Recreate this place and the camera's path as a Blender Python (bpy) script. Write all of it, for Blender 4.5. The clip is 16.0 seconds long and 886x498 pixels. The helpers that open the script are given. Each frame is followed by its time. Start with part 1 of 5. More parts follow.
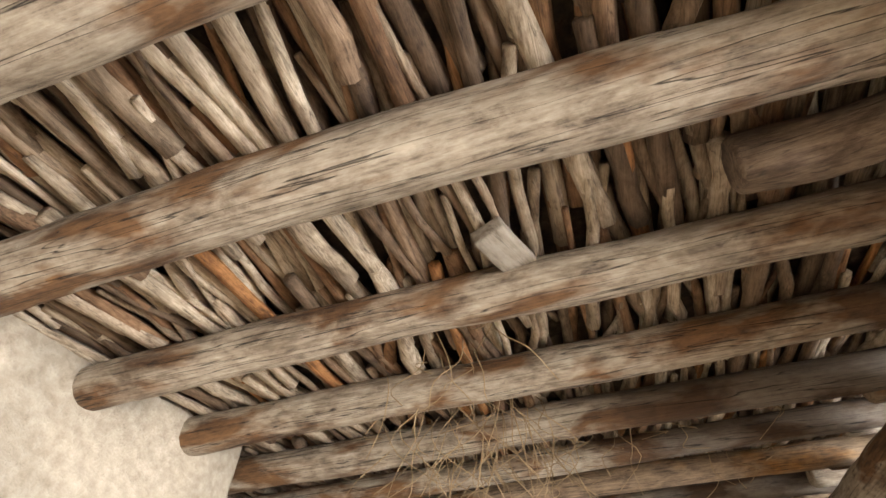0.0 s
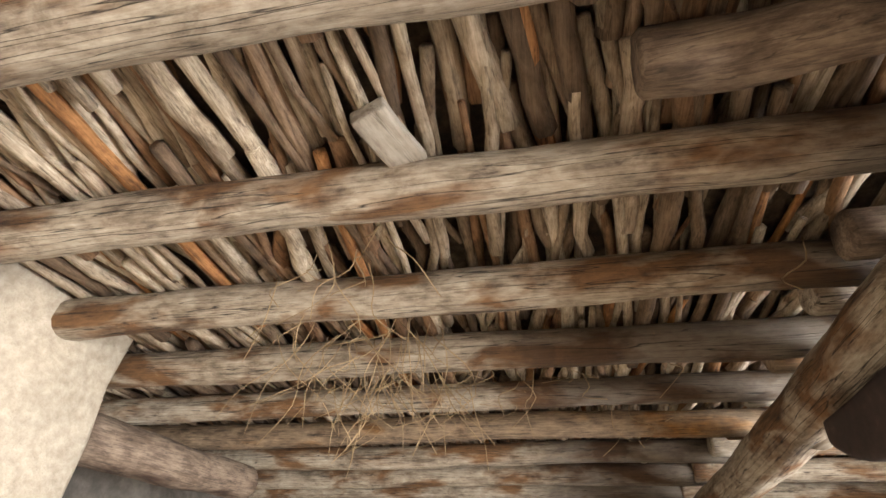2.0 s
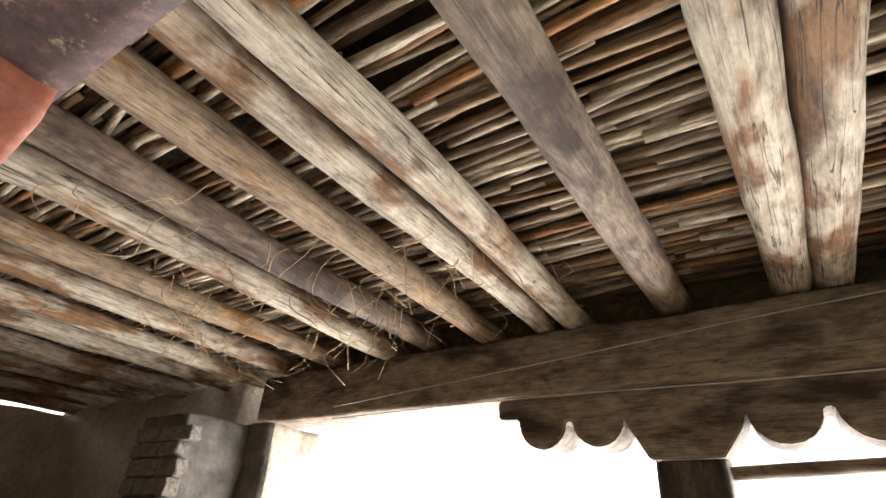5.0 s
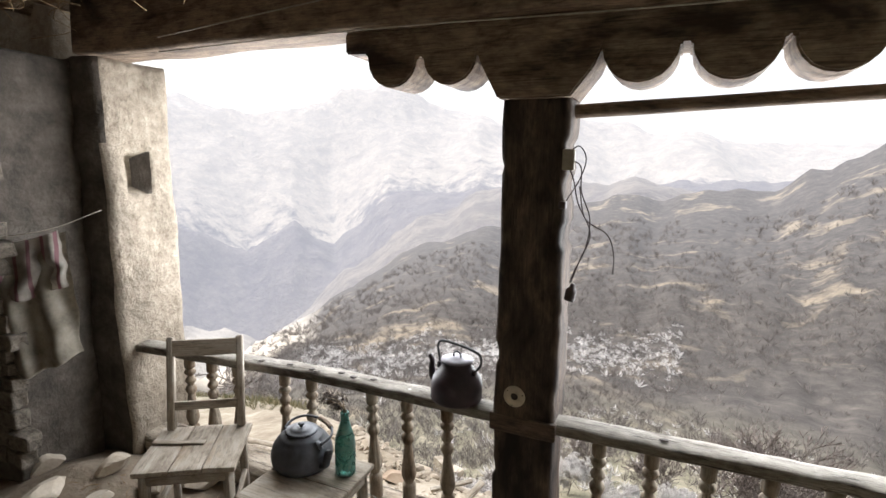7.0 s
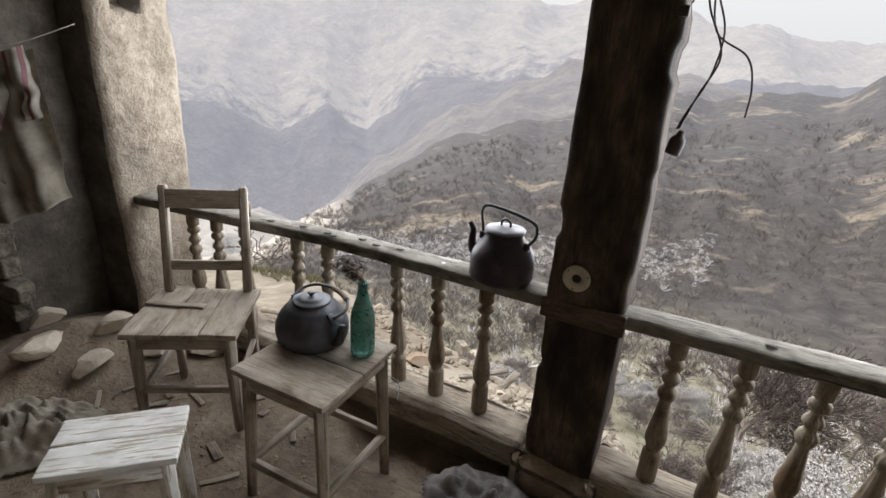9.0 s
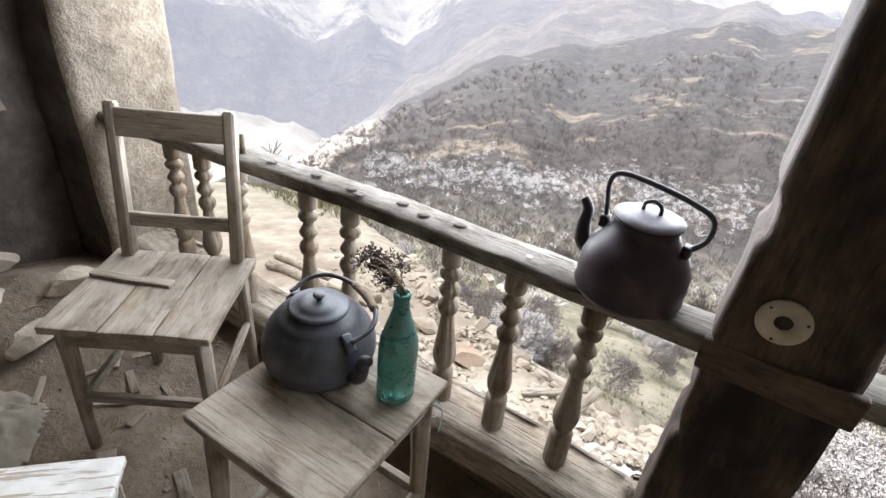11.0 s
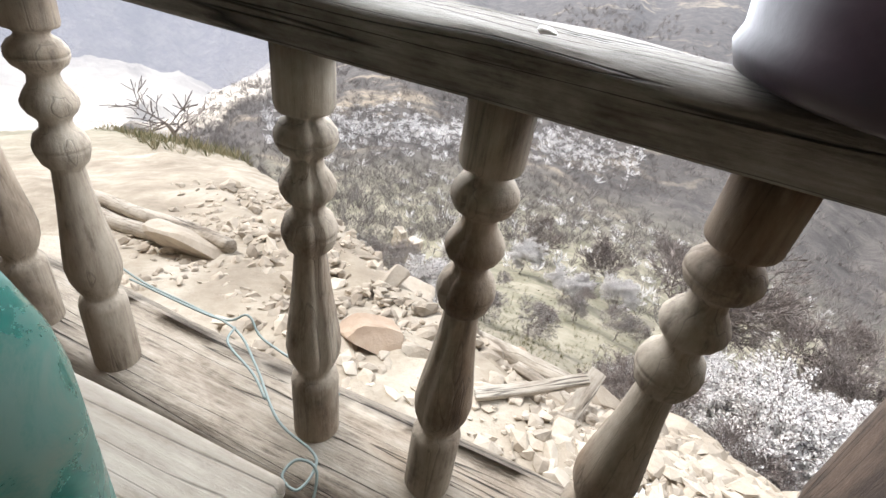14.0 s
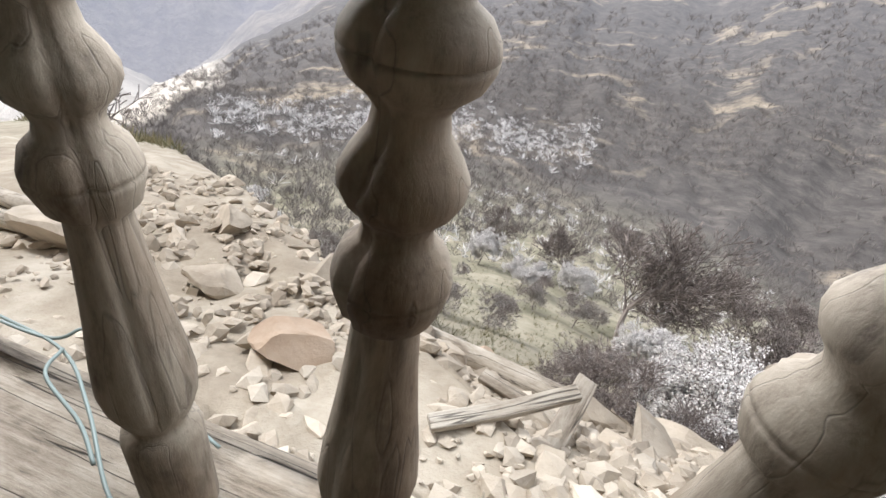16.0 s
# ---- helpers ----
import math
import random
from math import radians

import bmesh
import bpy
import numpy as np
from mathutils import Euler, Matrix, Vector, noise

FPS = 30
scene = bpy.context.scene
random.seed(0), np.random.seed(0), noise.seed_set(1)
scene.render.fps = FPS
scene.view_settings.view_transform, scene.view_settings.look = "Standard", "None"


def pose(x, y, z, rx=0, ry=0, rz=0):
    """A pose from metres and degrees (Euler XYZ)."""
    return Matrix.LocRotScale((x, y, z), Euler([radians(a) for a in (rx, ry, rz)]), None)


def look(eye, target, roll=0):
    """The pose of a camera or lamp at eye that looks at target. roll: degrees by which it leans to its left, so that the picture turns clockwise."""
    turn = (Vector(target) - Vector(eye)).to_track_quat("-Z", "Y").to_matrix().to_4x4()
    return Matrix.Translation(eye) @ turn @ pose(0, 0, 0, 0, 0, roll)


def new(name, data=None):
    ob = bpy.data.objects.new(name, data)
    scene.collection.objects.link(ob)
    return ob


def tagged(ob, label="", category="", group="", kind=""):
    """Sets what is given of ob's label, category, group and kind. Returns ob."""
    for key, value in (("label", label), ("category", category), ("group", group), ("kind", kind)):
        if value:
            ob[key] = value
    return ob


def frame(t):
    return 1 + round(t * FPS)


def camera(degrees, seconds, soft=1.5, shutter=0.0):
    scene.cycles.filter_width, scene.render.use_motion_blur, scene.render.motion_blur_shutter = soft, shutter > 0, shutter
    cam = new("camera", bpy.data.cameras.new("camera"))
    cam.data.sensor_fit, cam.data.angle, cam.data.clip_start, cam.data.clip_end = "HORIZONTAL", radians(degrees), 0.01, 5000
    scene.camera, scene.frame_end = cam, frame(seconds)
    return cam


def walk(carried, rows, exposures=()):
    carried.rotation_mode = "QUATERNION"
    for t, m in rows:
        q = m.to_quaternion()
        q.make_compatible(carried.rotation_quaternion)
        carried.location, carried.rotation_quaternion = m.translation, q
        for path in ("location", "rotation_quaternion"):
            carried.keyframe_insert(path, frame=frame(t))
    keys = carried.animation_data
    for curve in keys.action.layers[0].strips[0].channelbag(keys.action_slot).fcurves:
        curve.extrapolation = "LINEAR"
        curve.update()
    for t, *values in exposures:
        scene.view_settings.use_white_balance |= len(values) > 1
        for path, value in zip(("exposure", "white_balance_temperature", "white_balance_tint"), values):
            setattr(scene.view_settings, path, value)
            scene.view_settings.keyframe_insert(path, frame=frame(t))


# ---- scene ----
cam = camera(80.9, 16.0)
PATH = [
    (0, (0.441, -3.798, 2.101), (-0.99, -4.23, 3.43), -2.9),
    (0.5, (0.463, -3.734, 2.082), (-1.028, -4.083, 3.368), -2.0),
    (1, (0.391, -3.682, 2.041), (-1.163, -3.992, 3.261), 0.7),
    (1.5, (0.218, -3.637, 2.05), (-1.348, -3.975, 3.248), 1.2),
    (2, (0.156, -3.586, 2.062), (-1.397, -3.97, 3.261), 3.1),
    (2.5, (0.124, -3.547, 2.052), (-1.429, -3.951, 3.246), 4.2),
    (3, (0.124, -3.328, 2.121), (-1.447, -3.386, 3.357), 2.2),
    (3.1, (0.112, -3.236, 2.094), (-1.442, -3.226, 3.353), 1.9),
    (3.5, (0.13, -3.11, 2.099), (-1.385, -2.70, 3.345), -1.0),
    (4, (0.186, -3.0, 2.062), (-1.109, -2.23, 3.376), 1.3),
    (4.5, (0.355, -2.86, 2.108), (-0.762, -1.735, 3.327), 0.5),
    (5, (0.539, -2.679, 1.952), (-0.435, -1.244, 2.948), 3.1),
    (5.2, (0.606, -2.579, 1.871), (-0.355, -1.055, 2.739), 4.8),
    (7.3, (0.683, -2.253, 2.073), (-0.036, -0.45, 1.592), 1.9),
    (7.5, (0.656, -2.257, 2.045), (0.031, -0.444, 1.478), 2.9),
    (8, (0.59, -2.2, 1.966), (0.127, -0.377, 1.287), 3.7),
    (8.5, (0.524, -2.01, 1.838), (-0.065, -0.223, 1.161), 2.9),
    (9, (0.427, -1.825, 1.767), (-0.418, -0.164, 1.041), 3.7),
    (9.2, (0.389, -1.808, 1.75), (-0.51, -0.192, 0.99), 4.7),
    (11.3, (-0.134, -1.047, 1.522), (-0.957, 0.475, 0.519), 7.7),
    (11.5, (-0.158, -0.965, 1.464), (-0.938, 0.585, 0.469), 8.1),
    (12, (-0.265, -0.884, 1.372), (-1.016, 0.605, 0.269), 6.6),
    (12.5, (-0.342, -0.836, 1.299), (-1.051, 0.635, 0.144), 6.6),
    (13, (-0.364, -0.733, 1.194), (-1.044, 0.747, 0.034), 6.6),
    (13.5, (-0.379, -0.595, 1.082), (-0.974, 0.944, -0.048), 8.2),
    (14, (-0.394, -0.466, 0.992), (-0.895, 1.133, -0.101), 10.4),
    (14.5, (-0.394, -0.375, 0.92), (-0.807, 1.253, -0.166), 11.7),
    (15, (-0.406, -0.332, 0.869), (-0.784, 1.303, -0.22), 11.7),
    (15.5, (-0.412, -0.271, 0.826), (-0.754, 1.372, -0.262), 12.1),
    (16, (-0.431, -0.227, 0.811), (-0.775, 1.415, -0.279), 11.8),
]
walk(cam, [(t, look(e, g, r)) for t, e, g, r in PATH],
     exposures=[(0, 2.75, 6550, 10), (2.5, 2.9, 6550, 10), (4, 2.5, 6450, 10), (4.6, 2.15, 6500, 10), (5.2, 1.75, 6500, 10), (7.3, 0.4, 6300, 10), (8.2, 0.2, 6300, 10), (9.2, 0.0, 6250, 10), (11.3, 0.8, 6050, 10), (12.5, 1.0, 6050, 10), (14, 0.75, 6050, 10), (16, 0.4, 6050, 10)])

# ---- light ----
world = bpy.data.worlds.new("sky")
scene.world = world
world.use_nodes = True
wn = world.node_tree.nodes
sky = wn.new("ShaderNodeTexSky")
sky.sky_type = "NISHITA"
sky.sun_disc = False
sky.sun_elevation, sky.sun_rotation = radians(48), radians(-78)
sky.dust_density, sky.air_density, sky.ozone_density = 8.0, 1.0, 1.0
wn["Background"].inputs[1].default_value = 0.13
thin_cloud = wn.new("ShaderNodeMix")
thin_cloud.data_type = "RGBA"
thin_cloud.inputs[0].default_value = 0.65
thin_cloud.inputs[7].default_value = (9.5, 9.4, 9.3, 1)
world.node_tree.links.new(sky.outputs[0], thin_cloud.inputs[6])
world.node_tree.links.new(thin_cloud.outputs[2], wn["Background"].inputs[0])
sun = new("sun", bpy.data.lights.new("sun", "SUN"))
sun.data.energy, sun.data.angle, sun.data.color = 2.2, radians(10), (1.0, 0.97, 0.935)
sun.matrix_world = look((-40, 9, 42), (0, 0, 0))
# added fill lamps in the veranda openings, for daylight of sky and bright slopes
for cx, w, watts in ((-1.22, 2.5, 70), (2.2, 3.7, 104)):
    opening = new("daylight_fill", bpy.data.lights.new("daylight_fill", "AREA"))
    opening.data.shape, opening.data.size, opening.data.size_y = "RECTANGLE", w, 1.7
    opening.data.energy, opening.data.color = watts, (0.98, 0.99, 1.0)
    opening.matrix_world = look((cx, 0.5, 1.7), (cx, -2, 1.7))

# ---- materials ----
def nodes_of(name, rough=0.85, metal=0.0):
    m = bpy.data.materials.new(name)
    m.use_nodes = True
    nt = m.node_tree
    b = nt.nodes["Principled BSDF"]
    b.inputs["Roughness"].default_value = rough
    b.inputs["Metallic"].default_value = metal
    return m, nt, b


def node(nt, kind, **props):
    n = nt.nodes.new(kind)
    for k, v in props.items():
        if k == "blend_type":
            n.blend_type = v
        elif k == "data_type":
            n.data_type = v
        elif k == "operation":
            n.operation = v
    return n


def coords(nt, scale, vary=True):
    """Object coordinates, shifted by the object's and the piece's own random number."""
    tc = node(nt, "ShaderNodeTexCoord")
    mp = node(nt, "ShaderNodeMapping")
    mp.inputs["Scale"].default_value = scale
    if vary:
        info = node(nt, "ShaderNodeObjectInfo")
        geo = node(nt, "ShaderNodeNewGeometry")
        add = node(nt, "ShaderNodeMath", operation="ADD")
        nt.links.new(info.outputs["Random"], add.inputs[0])
        nt.links.new(geo.outputs["Random Per Island"], add.inputs[1])
        mul = node(nt, "ShaderNodeMath", operation="MULTIPLY")
        nt.links.new(add.outputs[0], mul.inputs[0])
        mul.inputs[1].default_value = 37.0
        va = node(nt, "ShaderNodeVectorMath", operation="ADD")
        nt.links.new(tc.outputs["Object"], va.inputs[0])
        nt.links.new(mul.outputs[0], va.inputs[1])
        nt.links.new(va.outputs[0], mp.inputs["Vector"])
    else:
        nt.links.new(tc.outputs["Object"], mp.inputs["Vector"])
    return mp.outputs["Vector"]


def noise_tex(nt, vec, scale, detail=6, rough=0.6, dist=0.0):
    n = node(nt, "ShaderNodeTexNoise")
    n.inputs["Scale"].default_value = scale
    n.inputs["Detail"].default_value = detail
    n.inputs["Roughness"].default_value = rough
    n.inputs["Distortion"].default_value = dist
    nt.links.new(vec, n.inputs["Vector"])
    return n.outputs["Fac"]


def ramp(nt, fac, stops):
    r = node(nt, "ShaderNodeValToRGB")
    el = r.color_ramp.elements
    while len(el) < len(stops):
        el.new(0.5)
    for e, (p, c) in zip(el, stops):
        e.position = p
        e.color = (*c, 1) if len(c) == 3 else c
    nt.links.new(fac, r.inputs["Fac"])
    return r.outputs["Color"]


def mix(nt, fac, a, b, mode="MIX"):
    n = node(nt, "ShaderNodeMix", data_type="RGBA", blend_type=mode)
    if isinstance(fac, float):
        n.inputs[0].default_value = fac
    else:
        nt.links.new(fac, n.inputs[0])
    for k, v in ((6, a), (7, b)):
        if isinstance(v, tuple):
            n.inputs[k].default_value = (*v, 1)
        else:
            nt.links.new(v, n.inputs[k])
    return n.outputs[2]


def bump(nt, bsdf, fac, strength=0.4, distance=0.01, prev=None):
    n = node(nt, "ShaderNodeBump")
    n.inputs["Strength"].default_value = strength
    n.inputs["Distance"].default_value = distance
    nt.links.new(fac, n.inputs["Height"])
    if prev is not None:
        nt.links.new(prev, n.inputs["Normal"])
    nt.links.new(n.outputs[0], bsdf.inputs["Normal"])
    return n.outputs[0]


def wood(name, pale, mid, dark, grain=1.0, stain=None, stain_at=(0.55, 0.7), rough=0.85, islands=None, crack=0.5, darkened=None, relief=0.6):
    """Weathered wood with its grain along the local x axis."""
    m, nt, b = nodes_of(name, rough)
    fine = noise_tex(nt, coords(nt, (5 * grain, 70 * grain, 70 * grain)), 2.0, 10, 0.72)
    mott = noise_tex(nt, coords(nt, (7, 15, 15)), 1.6, 8, 0.72, 0.3)
    blot = noise_tex(nt, coords(nt, (2.4, 6, 6)), 1.4, 6, 0.66, 0.5)
    both = node(nt, "ShaderNodeMath", operation="ADD")
    nt.links.new(fine, both.inputs[0])
    nt.links.new(mott, both.inputs[1])
    half = node(nt, "ShaderNodeMath", operation="MULTIPLY")
    nt.links.new(both.outputs[0], half.inputs[0])
    half.inputs[1].default_value = 0.5
    col = ramp(nt, half.outputs[0], [(0.36, dark), (0.48, mid), (0.62, pale)])
    tone = ramp(nt, blot, [(0.34, (0.42, 0.37, 0.32)), (0.48, (0.9, 0.87, 0.83)), (0.66, (1.06, 1.05, 1.03))])
    col = mix(nt, 1.0, col, tone, "MULTIPLY")
    # darker towards the far end, the edge broken by noise
    if darkened:
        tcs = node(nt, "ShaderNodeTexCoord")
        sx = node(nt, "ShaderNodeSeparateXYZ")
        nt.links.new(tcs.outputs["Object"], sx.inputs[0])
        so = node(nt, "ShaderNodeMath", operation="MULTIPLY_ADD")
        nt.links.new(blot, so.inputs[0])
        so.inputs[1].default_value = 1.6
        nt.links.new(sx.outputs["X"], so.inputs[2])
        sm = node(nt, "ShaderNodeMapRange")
        sm.inputs["From Min"].default_value, sm.inputs["From Max"].default_value = darkened[0], darkened[1]
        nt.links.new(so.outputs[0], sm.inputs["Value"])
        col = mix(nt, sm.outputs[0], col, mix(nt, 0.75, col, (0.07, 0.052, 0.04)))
    if stain:
        big = noise_tex(nt, coords(nt, (1.1, 2.6, 2.6)), 2.1, 4, 0.55, 0.4)
        msk = ramp(nt, big, [(stain_at[0], (0, 0, 0)), (stain_at[1], (1, 1, 1))])
        col = mix(nt, msk, col, mix(nt, 1.0, col, tuple(min(1.0, q / 0.24) for q in stain), "MULTIPLY"))
    if islands:
        geo = node(nt, "ShaderNodeNewGeometry")
        tint = ramp(nt, geo.outputs["Random Per Island"], islands)
        col = mix(nt, 1.0, col, tint, "MULTIPLY")
    cr = noise_tex(nt, coords(nt, (0.45, 19, 19)), 1.7, 2, 0.5, 0.1)
    line = ramp(nt, cr, [(0.488, (1, 1, 1)), (0.5, (1 - crack, 1 - crack, 1 - crack)), (0.512, (1, 1, 1))])
    col = mix(nt, 1.0, col, line, "MULTIPLY")
    nt.links.new(col, b.inputs["Base Color"])
    n1 = bump(nt, b, half.outputs[0], relief, 0.010)
    bump(nt, b, line, 0.8 * crack, 0.006, n1)
    return m


def rough_surface(name, cols, scale=6.0, scale2=1.2, tone=(0.7, 1.0), rel=0.5, dist=0.02, rough=0.95, fine=40.0):
    m, nt, b = nodes_of(name, rough)
    v = coords(nt, (1, 1, 1))
    a = noise_tex(nt, v, scale, 8, 0.68)
    big = noise_tex(nt, v, scale2, 4, 0.55, 0.5)
    c = ramp(nt, a, [(0.3, cols[0]), (0.5, cols[1]), (0.7, cols[2])])
    t = ramp(nt, big, [(0.35, (tone[0],) * 3), (0.62, (tone[1],) * 3)])
    nt.links.new(mix(nt, 1.0, c, t, "MULTIPLY"), b.inputs["Base Color"])
    n1 = bump(nt, b, a, rel, dist)
    bump(nt, b, noise_tex(nt, v, fine, 4, 0.6), rel * 0.6, dist * 0.3, n1)
    return m


BEAM = wood("beam_wood", (0.53, 0.465, 0.375), (0.34, 0.28, 0.215), (0.10, 0.075, 0.055), 0.55, (0.105, 0.064, 0.034), (0.49, 0.60), crack=0.9)
BEAM_DARK_END = wood("dark_ended_beam_wood", (0.53, 0.465, 0.375), (0.34, 0.28, 0.215), (0.10, 0.075, 0.055), 0.55, (0.105, 0.064, 0.034), (0.49, 0.60), crack=0.9, darkened=(3.3, 3.7))
BEAM_RED = wood("red_brown_beam_wood", (0.36, 0.26, 0.17), (0.2, 0.14, 0.09), (0.06, 0.042, 0.03), 0.8, (0.3, 0.16, 0.06), (0.55, 0.7), crack=0.7)
BEAM_DARK = wood("dark_beam_wood", (0.30, 0.23, 0.17), (0.17, 0.12, 0.085), (0.055, 0.04, 0.03), 0.8, (0.05, 0.03, 0.02), (0.5, 0.66))
STICK = wood("stick_wood", (0.60, 0.53, 0.44), (0.36, 0.30, 0.23), (0.10, 0.075, 0.055), 1.1, None, rough=0.9,
             islands=[(0.0, (0.28, 0.22, 0.18)), (0.18, (0.42, 0.33, 0.26)), (0.34, (0.75, 0.68, 0.6)), (0.5, (1.12, 1.09, 1.04)), (0.68, (1.18, 1.14, 1.08)), (0.80, (0.55, 0.38, 0.27)), (0.92, (0.62, 0.40, 0.25)), (1.0, (0.98, 0.52, 0.22))])
LINTEL = wood("lintel_wood", (0.32, 0.24, 0.175), (0.19, 0.14, 0.10), (0.05, 0.036, 0.028), 0.7, (0.035, 0.023, 0.018), (0.5, 0.68))
POST = wood("post_wood", (0.15, 0.11, 0.08), (0.085, 0.06, 0.045), (0.032, 0.024, 0.019), 0.7, (0.028, 0.02, 0.016), (0.45, 0.65))
BALUSTER = wood("baluster_wood", (0.37, 0.325, 0.265), (0.28, 0.24, 0.19), (0.13, 0.105, 0.08), 0.6, (0.14, 0.105, 0.075), (0.5, 0.7), crack=0.3, relief=0.3)
SILL = wood("sill_wood", (0.42, 0.375, 0.315), (0.29, 0.25, 0.20), (0.11, 0.09, 0.072), 1.2, (0.15, 0.12, 0.09), (0.62, 0.8), crack=0.85)
RAIL = wood("rail_wood", (0.31, 0.295, 0.27), (0.20, 0.185, 0.16), (0.065, 0.057, 0.048), 1.2, (0.09, 0.075, 0.06), (0.6, 0.78), crack=0.85)
SEAT = wood("bare_board_wood", (0.44, 0.40, 0.345), (0.35, 0.31, 0.26), (0.22, 0.185, 0.15), 0.6, (0.20, 0.165, 0.13), (0.6, 0.8), crack=0.4, relief=0.3)
# near-black for screws and for hole shade painted as discs
HOLE_SCREW_DARK = wood("hole_and_screw_dark", (0.09, 0.07, 0.06), (0.05, 0.04, 0.035), (0.02, 0.016, 0.013), 0.8)
DEADWOOD = wood("dead_wood", (0.58, 0.54, 0.48), (0.45, 0.41, 0.35), (0.24, 0.2, 0.16), 0.8, crack=0.7)
BARK = rough_surface("bark", ((0.07, 0.055, 0.045), (0.14, 0.115, 0.095), (0.23, 0.2, 0.17)), 14, 3)
PLASTER = rough_surface("mud_plaster", ((0.34, 0.275, 0.20), (0.45, 0.38, 0.29), (0.56, 0.485, 0.385)), 22, 2.2, (0.72, 1.0), 0.9, 0.02, fine=55)
PIER = rough_surface("pier_plaster", ((0.22, 0.18, 0.135), (0.34, 0.285, 0.22), (0.44, 0.38, 0.30)), 16, 2.0, (0.62, 1.0), 1.0, 0.025, fine=60)
STONE = rough_surface("rubble_stone", ((0.34, 0.285, 0.22), (0.52, 0.45, 0.36), (0.68, 0.61, 0.51)), 5, 1.6, (0.68, 1.05), 0.6, 0.02, fine=50)
STONE_RED = rough_surface("reddish_stone", ((0.38, 0.27, 0.19), (0.50, 0.38, 0.28), (0.58, 0.47, 0.37)), 7, 2, (0.75, 1.05), 0.5, 0.015)
EARTH = rough_surface("earth_floor", ((0.19, 0.145, 0.10), (0.31, 0.245, 0.18), (0.43, 0.36, 0.28)), 7, 0.9, (0.6, 1.0), 0.9, 0.03, fine=70)
ROOFDIRT = rough_surface("roof_earth", ((0.05, 0.035, 0.022), (0.11, 0.075, 0.045), (0.22, 0.155, 0.09)), 20, 3, (0.6, 1.0), 1.0, 0.03, fine=90)
STRAW = rough_surface("dry_straw", ((0.20, 0.13, 0.065), (0.34, 0.23, 0.12), (0.46, 0.34, 0.20)), 12, 3)
# mud darkened to paint in the shade away from the opening
SHADEWALL = rough_surface("shaded_mud_wall", ((0.05, 0.042, 0.035), (0.10, 0.085, 0.07), (0.17, 0.145, 0.12)), 7, 1.5, (0.6, 1.0), 0.9, 0.03, fine=40)

# ---- shapes ----
def link_mesh(name, bm, material, smooth=True):
    me = bpy.data.meshes.new(name)
    bmesh.ops.recalc_face_normals(bm, faces=bm.faces)
    bm.to_mesh(me)
    bm.free()
    for mt in (material if isinstance(material, (list, tuple)) else [material]):
        me.materials.append(mt)
    if smooth:
        for p in me.polygons:
            p.use_smooth = True
    return new(name, me)


def thing(name, label, category, m=None, group="", kind=""):
    ob = new(name)
    ob.empty_display_size = 0.1
    if m is not None:
        ob.matrix_world = m
    return tagged(ob, label, category, group, kind)


def part(name, bm, material, parent, label="", smooth=True):
    ob = link_mesh(name, bm, material, smooth)
    ob.parent = parent
    if label:
        ob["label"] = label
    return ob


def solo(name, bm, material, label, category, m=None, group="", kind="", smooth=True):
    ob = link_mesh(name, bm, material, smooth)
    if m is not None:
        ob.matrix_world = m
    return tagged(ob, label, category, group, kind)


def frame_along(p0, p1):
    """A pose at p0 whose x axis points to p1."""
    d = (Vector(p1) - Vector(p0))
    return Matrix.Translation(p0) @ d.to_track_quat("X", "Z").to_matrix().to_4x4(), d.length


def tube(bm, pts, radii, sides=8, cap=True, squash=1.0, wob=0.0, seed=0.0):
    rings = []
    n = len(pts)
    up0 = None
    for i, p in enumerate(pts):
        p = Vector(p)
        a = Vector(pts[max(0, i - 1)])
        b = Vector(pts[min(n - 1, i + 1)])
        t = (b - a).normalized()
        if up0 is None:
            up0 = Vector((0, 0, 1)) if abs(t.z) < 0.9 else Vector((0, 1, 0))
        s = t.cross(up0).normalized()
        u = s.cross(t).normalized()
        up0 = u
        ring = []
        for k in range(sides):
            an = 2 * math.pi * k / sides
            r = radii[i] if not wob else radii[i] * (1 + wob * noise.noise((p.x * 3 + seed, math.cos(an) * 1.3 + p.y * 3 + seed, math.sin(an) * 1.3 + p.z * 3)))
            ring.append(bm.verts.new(p + s * math.cos(an) * r + u * math.sin(an) * r * squash))
        rings.append(ring)
    for a, b in zip(rings[:-1], rings[1:]):
        for k in range(sides):
            bm.faces.new((a[k], a[(k + 1) % sides], b[(k + 1) % sides], b[k]))
    if cap:
        bm.faces.new(rings[0])
        bm.faces.new(list(reversed(rings[-1])))
    return bm


